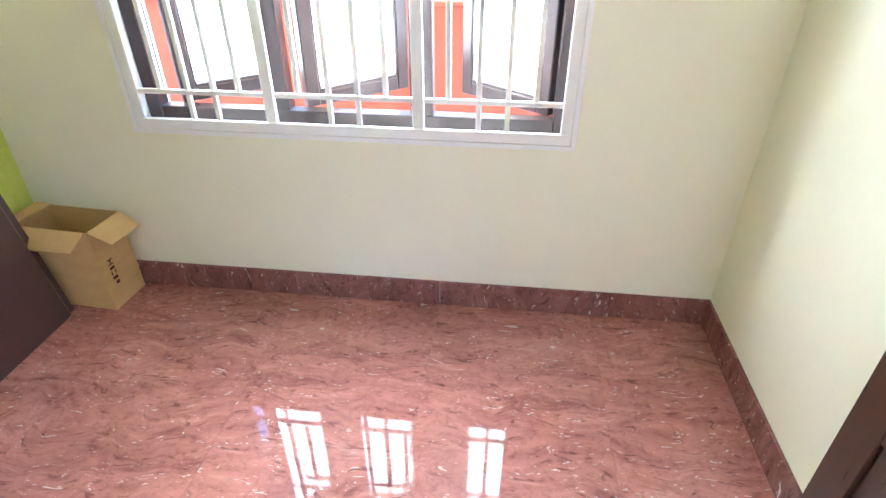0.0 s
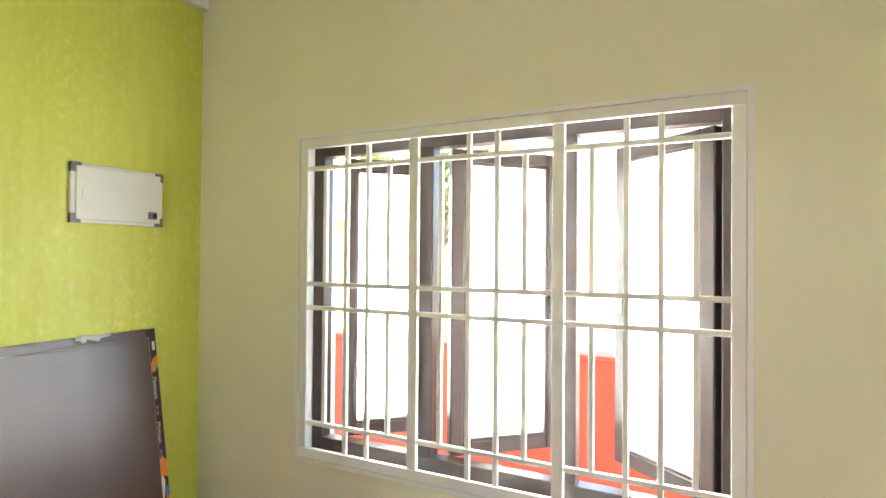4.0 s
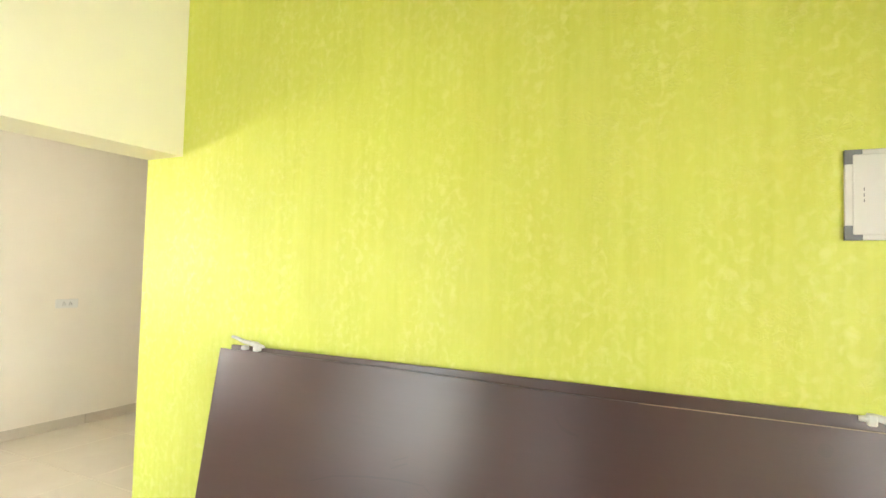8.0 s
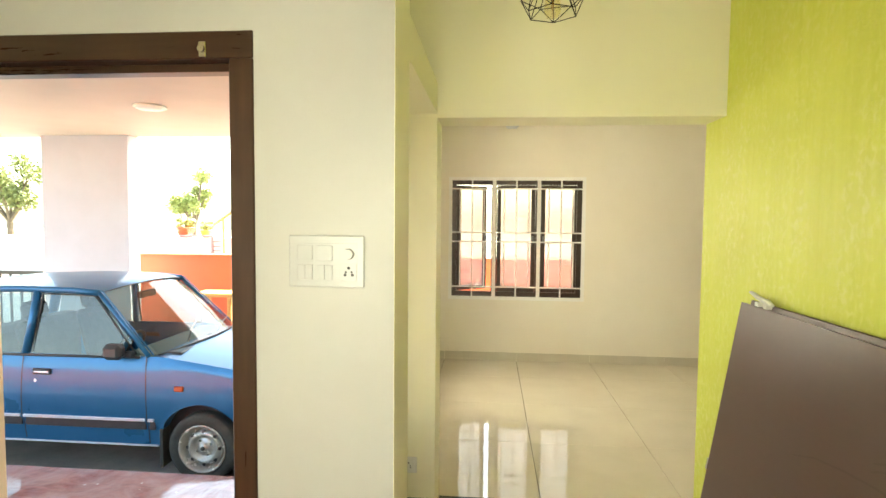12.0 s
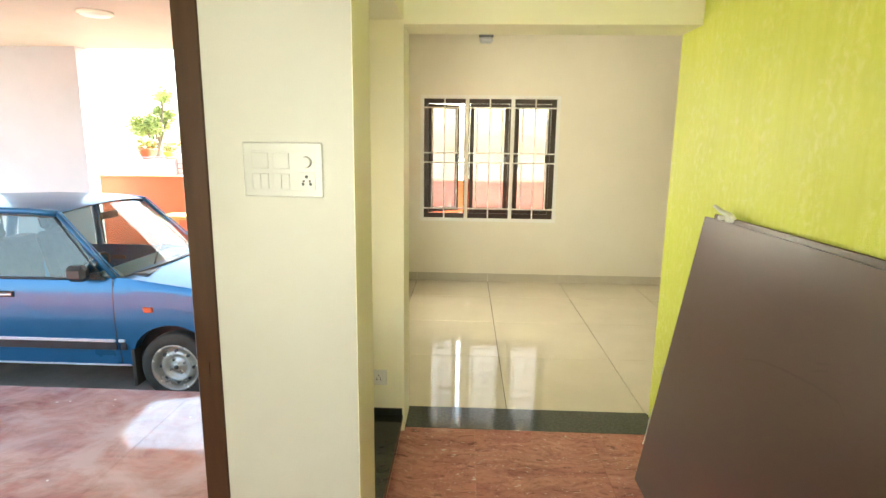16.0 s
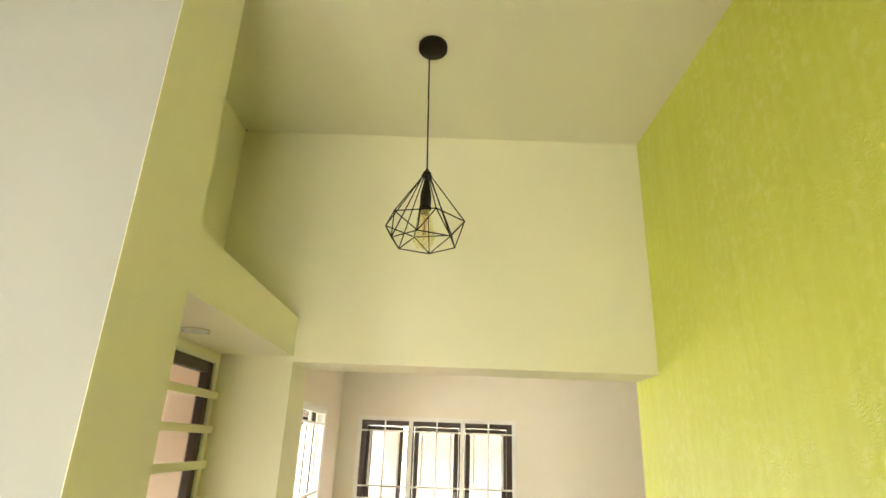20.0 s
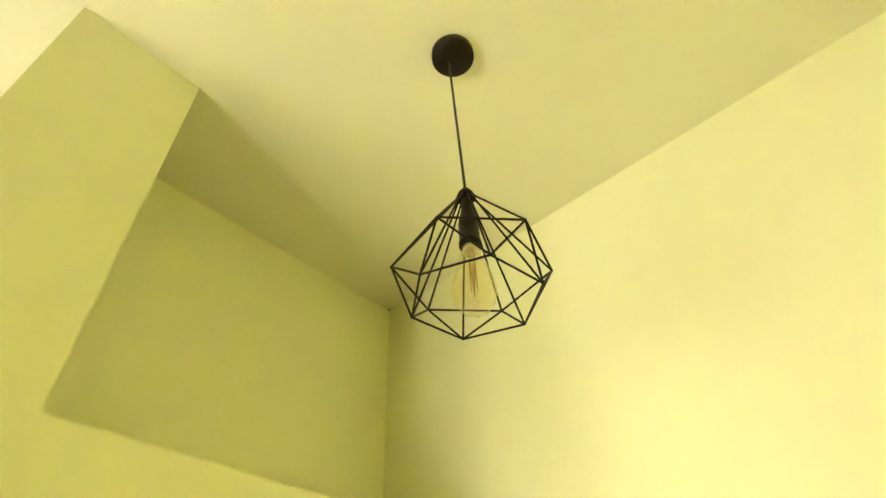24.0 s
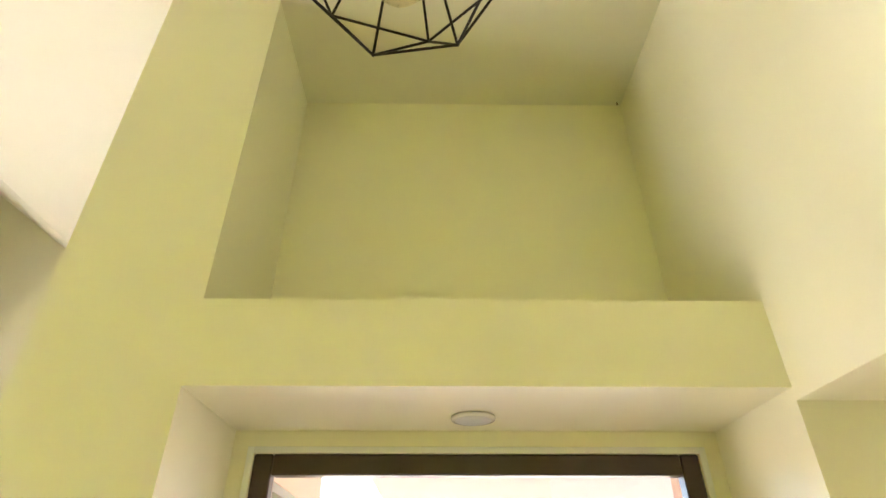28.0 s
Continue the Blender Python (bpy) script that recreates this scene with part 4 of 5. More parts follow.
# main door
structure("door_reveal", boxes((DOOR[1] - 0.076, DOOR[1] - 0.021, -2.035, YP - 0.101, 0.0, DOOR[2] - 0.021), bevel=0.002), PEACH, "peach painted side of the door opening", "wall")
dr = thing("door_frame", (0, YP, 0), "dark stained teak main door frame", "door frame", "", "structure")
f0, f1, ft = DOOR
part("jamb", boxes((f0, f0 + 0.072, -0.100, 0.006, 0.0, ft - 0.078), bevel=0.003), TEAK, dr)
part("jamb", boxes((f1 - 0.078, f1, -0.100, 0.006, 0.0, ft - 0.078), bevel=0.003), TEAK, dr)
part("head", boxes((f0, f1, -0.100, 0.006, ft - 0.078, ft), bevel=0.003), TEAK_BEAM, dr)
part("stop", boxes((f0 + 0.072, f0 + 0.084, -0.098, -0.045, 0.0, ft - 0.090), bevel=0.002), TEAK, dr)
part("stop", boxes((f1 - 0.090, f1 - 0.078, -0.098, -0.045, 0.0, ft - 0.090), bevel=0.002), TEAK, dr)
part("stop", boxes((f0 + 0.072, f1 - 0.078, -0.098, -0.045, ft - 0.102, ft - 0.078), bevel=0.002), TEAK_BEAM, dr)
bm = bmesh.new()
tube(bm, (1.937, 0.006, ft - 0.052), (1.937, 0.020, ft - 0.052), 0.010, 14)
box(bm, 1.926, 1.948, 0.006, 0.012, ft - 0.076, ft - 0.030, bevel=0.002)
part("catch", bm, CHROME, dr, "small chrome door catch")
part("plinth_block", boxes((f1 - 0.132, f1 - 0.079, -0.182, -0.101, 0.0, 0.230), bevel=0.003), TEAK, dr)
leaf = thing("door_leaf", (f1 - 0.082, YP - 0.004, 0.0), "dark teak panelled door leaf standing wide open", "door", "", "structure", 90.0)
lw, lh, lt = 0.86, ft - 0.090, 0.036


def panelled(bm, w, h, t, stile, rails):
    """A framed door with recessed panels."""
    box(bm, 0, stile, 0, t, 0.008, h, bevel=0.003)
    box(bm, w - stile, w, 0, t, 0.008, h, bevel=0.003)
    for z0, z1 in rails:
        box(bm, stile, w - stile, 0, t, z0, z1, bevel=0.003)
    return bm


rails = ((0.008, 0.20), (0.62, 0.72), (0.98, 1.12), (1.50, 1.60), (lh - 0.12, lh))
part("door_frame_work", panelled(bmesh.new(), lw, lh, lt, 0.095, rails), TEAK, leaf)
for (a, b), (c, d) in zip(rails, rails[1:]):
    bm = boxes((0.097, lw - 0.097, 0.010, lt - 0.010, b + 0.001, c - 0.001))
    box(bm, 0.135, lw - 0.135, 0.004, lt - 0.004, b + 0.04, c - 0.04, bevel=0.003)
    part("panel", bm, TEAK, leaf)
bm = boxes((lw - 0.065, lw - 0.03, -0.004, lt + 0.004, 0.95, 1.15), bevel=0.002)
tube(bm, (lw - 0.047, lt, 1.08), (lw - 0.047, lt + 0.045, 1.08), 0.008)
tube(bm, (lw - 0.042, lt + 0.043, 1.08), (lw - 0.15, lt + 0.043, 1.075), 0.008)
part("handle", bm, CHROME, leaf, "chrome lever handle")

# alcove window
aw = thing("window_3", (1.652, AY0, 0.55), "dark framed alcove window with cream cross bars", "window", "", "structure")
AW, AH, AI = AY0 - YB, AZ - 0.55, 0.042
part("surround", boxes((0.0, 0.146, -AI, 0.0, 0.0, AH), (0.0, 0.146, -AW, -AW + AI, 0.0, AH), (0.0, 0.146, -AW + AI, -AI, AH - AI, AH)), CREAM, aw)
part("trim", boxes((-0.004, 0.0, -AI, -AI + 0.012, 0.0, AH - AI + 0.012), (-0.004, 0.0, -AW + AI - 0.012, -AW + AI, 0.0, AH - AI + 0.012), (-0.004, 0.0, -AW + AI, -AI, AH - AI, AH - AI + 0.012), bevel=0.001), REVEAL, aw)
part("outer_reveal", boxes((0.040, 0.148, -AI - 0.005, -AI, 0.0, AH - AI), (0.040, 0.148, -AW + AI, -AW + AI + 0.005, 0.0, AH - AI), (0.040, 0.148, -AW + AI + 0.005, -AI - 0.005, AH - AI - 0.005, AH - AI)), PEACH, aw, "peach painted outer reveal")
part("window_frame", boxes((0.004, 0.036, -AI - 0.036, -AI, 0.0, AH - AI), (0.004, 0.036, -AW + AI, -AW + AI + 0.036, 0.0, AH - AI),
                           (0.004, 0.036, -AW + AI + 0.036, -AI - 0.036, AH - AI - 0.038, AH - AI), (0.004, 0.036, -AW + AI + 0.036, -AI - 0.036, 0.0, 0.040), bevel=0.003), UPVC, aw)
z = 1.9375 - 0.55
while z > 0.08:
    part("bar", boxes((-0.016, -0.004, -AW + 0.001, -0.001, z - 0.0135, z + 0.0135), bevel=0.002), CREAM, aw)
    z -= 0.1175
pane = part("pane", boxes((0.018, 0.022, -AW + AI + 0.034, -AI - 0.034, 0.038, AH - AI - 0.036)), CLEAR, aw)
pane.visible_shadow = False
ld = bpy.data.lights.new("daylight", 'AREA')
ld.shape, ld.size, ld.size_y, ld.energy, ld.color = 'RECTANGLE', AW - 0.20, 1.0, 0.12, (1.0, 0.95, 0.88)
alcove_day = new("daylight", ld)
alcove_day.matrix_world = look((1.812, (AY0 + YB) / 2, 1.10), (0.0, (AY0 + YB) / 2, 1.10))
part("sill", boxes((-0.03, 0.146, -AW, 0.0, -0.02, 0.0), bevel=0.002), BLACKSTONE, aw)

bar_window("window_4", (DX1, YB2 - 1.30, 0.72), -90, 1.09, 1.32, 2, (0.10, 0.60, 0.70, 1.20), ((0.2, False), (0.5, True), (0.8, False)),
           (('l', 0, 0), ('r', 30, 0.02)), "white barred side window with brown frosted casements", power=(0.62, 0.62), share=0.6, glow=(1.0, 0.93, 0.88))

# ---- outdoors ----
structure("ground", boxes((-80, 80, -80, 80, GZ - 0.3, GZ - 0.01)), EARTH, "dry bare ground round the house", "ground")
# Unseen paving, added paler than the ground to bounce light into the window.
structure("yard_paving", boxes((-3.0, 7.0, 0.23, 1.60, GZ - 0.2, GZ)), PAVING, "unseen pale cement paving by the orange wall, added to bounce light", "pavement")
structure("porch_floor", boxes((1.9, 9.0, -7.3, -3.40, GZ - 0.2, GZ)), CONCRETE, "dusty grey concrete car porch floor", "floor")
def worn_maroon(name):
    """Polished maroon stone under a dry film of dust, with scratches and specks of spilt paint."""
    m, n, l = nodes_of(name)
    b = n["Principled BSDF"]
    v = where(n, l)
    cloud = put(n, l, "ShaderNodeTexNoise", Vector=v, Scale=2.6, Detail=6.0, Roughness=0.65, Distortion=0.6)
    wisp = put(n, l, "ShaderNodeTexNoise", Vector=where(n, l, (5, 16, 1)), Scale=1.0, Detail=4.0, Distortion=1.2)
    stone = ramp(n, l, wisp.outputs[0], (0.35, (0.20, 0.062, 0.056)), (0.65, (0.33, 0.120, 0.108)))
    film = ramp(n, l, cloud.outputs[0], (0.36, (0.10, 0.10, 0.10)), (0.62, (0.80, 0.80, 0.80)))
    c1 = put(n, l, "ShaderNodeMixRGB", Fac=film, Color1=stone, Color2=(0.48, 0.37, 0.36, 1))
    dots = put(n, l, "ShaderNodeTexVoronoi", Vector=v, Scale=9.0)
    spot = ramp(n, l, dots.outputs["Distance"], (0.045, (1, 1, 1)), (0.075, (0, 0, 0)))
    c2 = put(n, l, "ShaderNodeMixRGB", Fac=spot, Color1=c1.outputs[0], Color2=(0.62, 0.58, 0.56, 1))
    l.new(c2.outputs[0], b.inputs["Base Color"])
    rr = put(n, l, "ShaderNodeMapRange", Value=cloud.outputs[0], From_Min=0.4, From_Max=0.7, To_Min=0.02, To_Max=0.12)
    l.new(rr.outputs[0], b.inputs["Roughness"])
    return m


MAROON = worn_maroon("worn_maroon_granite")
ver = structure("veranda_floor", boxes((1.80, 6.4, -3.435, -2.03, GZ - 0.2, -0.012)), CONCRETE, "concrete base of the raised veranda", "floor")
for x0, x1 in ((1.80, 2.72), (2.72, 3.64), (3.64, 4.56), (4.56, 5.48), (5.48, 6.4)):
    part("slab", boxes((x0 + 0.0006, x1 - 0.0006, -3.45, -2.03, -0.012, -0.001), bevel=0.0005), MAROON, ver)
part("slab", boxes((f0 + 0.072, f1 - 0.078, -2.03, YP - 0.022, -0.012, -0.0005), bevel=0.0005), GRANITE, ver)
structure("outer_wall_face", boxes((1.803, DX1 + 0.205, -3.312, -3.307, -0.3, 2.56), (DX1 + 0.2, DX1 + 0.205, -4.59, -3.312, -0.012, 2.56), (DX1 + 0.2, DX1 + 0.205, YD, -5.72, -0.012, 2.56)), PEACH, "peach painted outer face of the house wall", "wall")
structure("veranda_pier", boxes((DX1 + 0.206, 2.30, -3.44, -3.307, -0.3, 2.559)), PEACH, "peach painted pier at the edge of the veranda", "wall")
structure("outer_door_wall_face", boxes((1.813, 3.08, -2.0345, -2.0305, 2.11, 2.559), (DOOR[1], 3.08, -2.0345, -2.0305, -0.3, 2.11)), PEACH, "peach painted outer face of the door wall", "wall")
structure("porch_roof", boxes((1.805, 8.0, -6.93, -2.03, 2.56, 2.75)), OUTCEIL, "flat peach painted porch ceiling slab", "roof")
structure("wall_upper", boxes((1.80, 3.3, -2.2, -2.03, 2.75, 4.0), (1.805, 1.92, -6.63, -2.2, 2.75, 3.3)), OUTWALL, "white outer wall above the porch", "wall")
disc_lamp("porch_lamp", (4.175, -5.06, 2.56), 0.140, "round white ceiling lamp, unlit, under the porch roof")
structure("pillar", boxes((5.56, 6.70, -6.93, -6.73, GZ, 2.56), bevel=0.004), LILAC, "broad pale grey painted porch pillar", "pillar")
structure("pillar_east", boxes((7.68, 7.95, -6.70, -6.42, GZ, 2.56), (7.68, 7.95, -2.4, -2.1, GZ, 2.56)), LILAC, "pale grey porch pillars at the far side", "pillar")
sth = structure("compound_wall_south", boxes((-8.0, 6.0, -7.62, -7.47, GZ, 1.03)), ORANGE, "bright orange painted compound wall", "wall")
part("coping", boxes((-8.0, 6.0, -7.645, -7.445, 1.03, 1.06), bevel=0.004), ORANGE, sth)
nth = structure("compound_wall_north", boxes((-8.0, 12.0, 1.60, 1.75, GZ, 0.95)), ORANGE, "bright orange painted compound wall", "wall")
part("coping", boxes((-8.0, 12.0, 1.575, 1.775, 0.95, 0.98), bevel=0.004), ORANGE, nth)
structure("sunshade", boxes((0.2, 2.6, 0.23, 1.30, 2.22, 2.30)), CREAM, "cream painted concrete sunshade over the window", "sunshade")
# Unseen sunshade, added so no direct sun falls through the dining window.
structure("sunshade_south", boxes((-0.25, 1.90, YD - 0.88, YD - 0.23, 2.20, 2.28)), CREAM, "unseen cream concrete sunshade over the dining window, added to block the sun", "sunshade")

# ---- parked car ----
PAINT = surface("metallic_blue_car_paint", (0.020, 0.112, 0.245), (0.026, 0.132, 0.280), 3.0, 0.30, 400, 0.0, metal=0.35, spec=0.10, coat=0.35)
RUBBER = surface("dusty_tyre_rubber", (0.022, 0.021, 0.019), (0.050, 0.047, 0.041), 12, 0.85, 90, 0.3)
STEEL = surface("painted_steel_wheel", (0.30, 0.29, 0.27), (0.48, 0.47, 0.44), 9, 0.26, 60, 0.1, metal=0.4)
BRIGHT = surface("pale_bright_trim", (0.55, 0.60, 0.66), (0.66, 0.70, 0.75), 14, 0.35, 150, 0.0, metal=0.3)
TRIM_K = surface("faded_black_trim", (0.018, 0.020, 0.024), (0.035, 0.038, 0.044), 14, 0.45, 150, 0.05)
AMBERLENS = surface("amber_lens", (0.40, 0.055, 0.008), (0.52, 0.085, 0.012), 14, 0.2, coat=0.5)
SEAT = surface("grey_seat_cloth", (0.035, 0.035, 0.038), (0.06, 0.06, 0.063), 20, 0.9, 120, 0.3)
GLASSCAR = glass("tinted_car_glass", (0.50, 0.58, 0.57), 0.0, least=0.055)
car = thing("car", (4.45, -4.91, GZ), "small metallic blue hatchback car parked under the porch", "car")
CX = 4.45
HW = 0.71                                       # half width at the doors


def cz(z):
    return z - GZ


WF, WR, WZ = 3.266, 5.44, -0.188                # wheel centres


def body_y(z, x):
    """Half width of the body at a height and a station."""
    t = (z + 0.19) / 0.68
    bulge = HW - 0.055 * (t - 0.45) ** 2 * 2.2 - (0.02 if z < 0.0 else 0)
    nose = max(0.0, (3.05 - x) / 0.50)
    tail = max(0.0, (x - 5.55) / 0.5)
    return bulge - 0.13 * nose ** 2 - 0.06 * tail ** 2


def top_z(x):
    if x < 3.62:
        return 0.335 + 0.165 * ((x - 2.56) / 1.06) ** 0.75 if x > 2.56 else 0.335
    if x < 5.5:
        return 0.50
    return 0.50 - 0.03 * (x - 5.5)


def low_z(x):
    z = -0.19
    for wx in (WF, WR):
        d = abs(x - wx)
        if d < 0.345:
            z = max(z, WZ + math.sqrt(0.345 ** 2 - d * d) + 0.0)
    return z


stations = sorted(set([2.56 + 0.045 * k for k in range(75)] + [WF - 0.345, WF + 0.345, WR - 0.345, WR + 0.345, 3.62, 5.50, 5.86]))
stations = [x for x in stations if x <= 5.8601]
for s, nm in ((1, "side_panel"), (-1, "side_panel")):
    bm = bmesh.new()
    grid = []
    for x in stations:
        z0, z1 = low_z(x), top_z(x)
        col = []
        for k in range(10):
            z = z0 + (z1 - z0) * k / 9
            y = body_y(z, x)
            if k == 9:
                y -= 0.014
            col.append(bm.verts.new((x - CX, s * y, cz(z))))
        grid.append(col)
    for a, b in zip(grid, grid[1:]):
        for k in range(9):
            f = bm.faces.new((a[k], b[k], b[k + 1], a[k + 1]) if s > 0 else (a[k + 1], b[k + 1], b[k], a[k]))
            f.smooth = True
    # inner lip of the wheel openings
    for wx in (WF, WR):
        prev = None
        for k in range(25):
            a = math.pi * k / 24
            x, z = wx + 0.345 * math.cos(a), WZ + 0.345 * math.sin(a)
            if z < -0.19:
                continue
            y = body_y(z, x)
            pair = (bm.verts.new((x - CX, s * (y + 0.006), cz(z))), bm.verts.new((x - CX, s * (y - 0.10), cz(z))))
            if prev:
                bm.faces.new((prev[0], pair[0], pair[1], prev[1])).smooth = True
            prev = pair
    part(nm, bm, PAINT, car)


def sheet(name, rows, mat, parent, smooth=True, label=""):
    """A panel through rows of points."""
    bm = bmesh.new()
    vs = [[bm.verts.new((p[0] - CX, p[1], cz(p[2]))) for p in r] for r in rows]
    for a, b in zip(vs, vs[1:]):
        for k in range(len(a) - 1):
            bm.faces.new((a[k], a[k + 1], b[k + 1], b[k])).smooth = smooth
    bmesh.ops.recalc_face_normals(bm, faces=bm.faces)
    return part(name, bm, mat, parent, label)


def across(x, z, half, crown, n=9, bow=0.0):
    return [(x - bow * (1 - (2 * k / (n - 1) - 1) ** 2), half * (2 * k / (n - 1) - 1), z + crown * (1 - (2 * k / (n - 1) - 1) ** 2)) for k in range(n)]


def belt(x):
    return body_y(top_z(x), x) - 0.014


sheet("bonnet", [across(x, top_z(x), belt(x), 0.035, 9, 0.05) for x in (2.60, 2.75, 2.95, 3.15, 3.35, 3.55, 3.66)], PAINT, car)
sheet("nose", [across(2.60, z, belt(2.60) + 0.002, 0.0, 9, 0.06) for z in (0.335, 0.25, 0.10, -0.05, -0.19)], PAINT, car)
sheet("tailgate", [across(5.86 - 0.02 * k, z, body_y(min(z, 0.48), 5.86), 0.0, 7, -0.05) for k, z in enumerate((-0.19, 0.0, 0.25, 0.49))], PAINT, car)
bump = part("bumper", boxes((2.49 - CX, 2.66 - CX, -0.66, 0.66, cz(-0.17), cz(0.06)), bevel=0.03), TRIM_K, car)
part("bumper", boxes((5.82 - CX, 5.96 - CX, -0.66, 0.66, cz(-0.17), cz(0.06)), bevel=0.03), TRIM_K, car)
RX0, RX1, RW = 4.16, 5.45, 0.575               # roof: front and back edges, half width
sheet("roof", [across(x, z, w, 0.045, 11, b) for x, z, w, b in ((RX0 - 0.01, 0.968, RW - 0.01, 0.07), (4.22, 0.99, RW, 0.06), (4.4, 1.01, RW + 0.01, 0.02), (4.8, 1.015, RW + 0.01, 0.0), (5.2, 1.00, RW, -0.02), (RX1, 0.965, RW - 0.02, -0.04))], PAINT, car)
WSB = [(3.64 - 0.13 * (1 - (2 * k / 8 - 1) ** 2), 0.625 * (2 * k / 8 - 1), 0.505 + 0.03 * (1 - (2 * k / 8 - 1) ** 2)) for k in range(9)]
WST = [(RX0 + 0.005 - 0.07 * (1 - (2 * k / 8 - 1) ** 2), 0.545 * (2 * k / 8 - 1), 0.965 + 0.043 * (1 - (2 * k / 8 - 1) ** 2)) for k in range(9)]
ws = sheet("windscreen", [[tuple(Vector(a).lerp(Vector(b), t)) for a, b in zip(WSB, WST)] for t in (0, 0.33, 0.66, 1)], GLASSCAR, car)
ws.visible_shadow = False
sheet("rear_glass", [across(x, z, w, 0.0, 7, -0.05) for x, z, w in ((5.84, 0.50, 0.60), (5.50, 0.955, 0.53))], GLASSCAR, car).visible_shadow = False


def strut(name, a, b, w, mat, parent=None):
    """One round bar along a run of points."""
    run = [Vector((p[0] - CX, p[1], cz(p[2]))) for p in (a if b is None else (a, b))]
    bm = bmesh.new()
    rings = []
    for k, p in enumerate(run):
        d = (run[min(k + 1, len(run) - 1)] - run[max(k - 1, 0)]).normalized()
        u = d.cross(Vector((0.3, 0.5, 0.81))).normalized()
        v = d.cross(u)
        rings.append([bm.verts.new(p + (u * math.cos(q * 0.7854) + v * math.sin(q * 0.7854)) * w) for q in range(8)])
    for p, q in zip(rings, rings[1:]):
        for k in range(8):
            bm.faces.new((p[k], p[(k + 1) % 8], q[(k + 1) % 8], q[k])).smooth = True
    bm.faces.new(rings[0][::-1])
    bm.faces.new(rings[-1])
    bmesh.ops.recalc_face_normals(bm, faces=bm.faces)
    return part(name, bm, mat, parent or car)


def glass_y(z):
    return 0.672 - (z - 0.49) * 0.24


for s in (1, -1):
    strut("front_pillar", (3.70, s * 0.655, 0.500), (4.155, s * 0.568, 0.968), 0.018, PAINT)
    strut("roof_rail", [(4.155, s * 0.568, 0.968), (4.34, s * 0.578, 0.985), (4.80, s * 0.580, 0.992), (5.20, s * 0.572, 0.980), (5.46, s * 0.555, 0.950)], None, 0.026, PAINT)
    strut("middle_pillar", (4.70, s * 0.668, 0.50), (4.66, s * 0.580, 0.975), 0.030, PAINT)
    strut("rear_pillar", (5.62, s * 0.650, 0.49), (5.44, s * 0.560, 0.955), 0.045, PAINT)
    def gl(pts):
        return sheet("side_window", [[(x, s * glass_y(z), z) for x, z in pts[:2]], [(x, s * glass_y(z), z) for x, z in (pts[3], pts[2])]], GLASSCAR, car, False)
    for pts in ([(3.74, 0.50), (4.665, 0.49), (4.63, 0.955), (4.18, 0.955)], [(4.725, 0.49), (5.55, 0.50), (5.40, 0.945), (4.70, 0.955)]):
        gl(pts).visible_shadow = False
    strut("window_rubber", [(3.76, s * 0.682, 0.497), (4.66, s * 0.682, 0.492), (4.72, s * 0.682, 0.492), (5.56, s * 0.672, 0.495)], None, 0.010, TRIM_K)
    strut("window_rubber", [(3.80, s * 0.658, 0.515), (4.185, s * 0.572, 0.945), (4.62, s * 0.574, 0.955), (4.645, s * 0.658, 0.515)], None, 0.008, TRIM_K)
    strut("gutter_strip", [(3.665, s * 0.652, 0.512), (4.13, s * 0.568, 0.982), (4.36, s * 0.580, 1.005), (5.25, s * 0.575, 0.995)], None, 0.006, PAINT)
    # doors: seams, mouldings, handle
    for x0 in (3.695, 4.715, 5.45):
        bm = bmesh.new()
        zs = [-0.17 + 0.067 * k for k in range(11)]
        prev = None
        for z in zs:
            x = x0 + (0.035 * max(0, (z - 0.1)) if x0 < 4 else 0.0) + (0.18 * max(0, 0.0 - z) if x0 > 5 else 0)
            y = s * (body_y(z, x) + 0.0012)
            pair = (bm.verts.new((x - 0.004 - CX, y, cz(z))), bm.verts.new((x + 0.004 - CX, y, cz(z))))
            if prev:
                bm.faces.new((prev[0], prev[1], pair[1], pair[0]))
            prev = pair
        part("door_seam", bm, PLASTIC_K, car)
    for xa, xb in ((3.635, 3.682), (3.71, 4.70), (4.73, 5.08)):
        y = s * body_y(-0.02, 4.2)
        part("side_moulding", boxes((xa - CX, xb - CX, min(y - 0.004, y + 0.012 * s), max(y + 0.004, y + 0.012 * s), cz(-0.058), cz(0.012)), bevel=0.004), TRIM_K, car)
        y = s * body_y(0.02, 4.2)
        part("chrome_strip", boxes((xa - CX, xb - CX, min(y - 0.004, y + 0.014 * s), max(y + 0.004, y + 0.014 * s), cz(0.013), cz(0.034)), bevel=0.003), BRIGHT, car)
    y = s * body_y(-0.18, 4.2)
    part("sill_strip", boxes((3.63 - CX, 5.08 - CX, min(y, y + 0.006 * s), max(y, y + 0.006 * s), cz(-0.196), cz(-0.182)), bevel=0.002), BRIGHT, car)
    for hx in (4.545, 5.30):
        y = s * (body_y(0.37, 4.4))
        hd = part("door_handle", boxes((hx - 0.075 - CX, hx + 0.075 - CX, min(y - 0.004, y + 0.016 * s), max(y + 0.004, y + 0.016 * s), cz(0.345), cz(0.392)), bevel=0.007), TRIM_K, car)
        part("handle_strip", boxes((hx - 0.06 - CX, hx + 0.06 - CX, min(y + 0.014 * s, y + 0.018 * s), max(y + 0.014 * s, y + 0.018 * s), cz(0.362), cz(0.374))), CHROME, hd)
    bm = bmesh.new()
    tube(bm, (4.60 - CX, s * body_y(0.30, 4.4), cz(0.30)), (4.60 - CX, s * (body_y(0.30, 4.4) + 0.004), cz(0.30)), 0.013, 14)
    part("lock", bm, CHROME, car)
    y = s * body_y(0.27, 3.43)
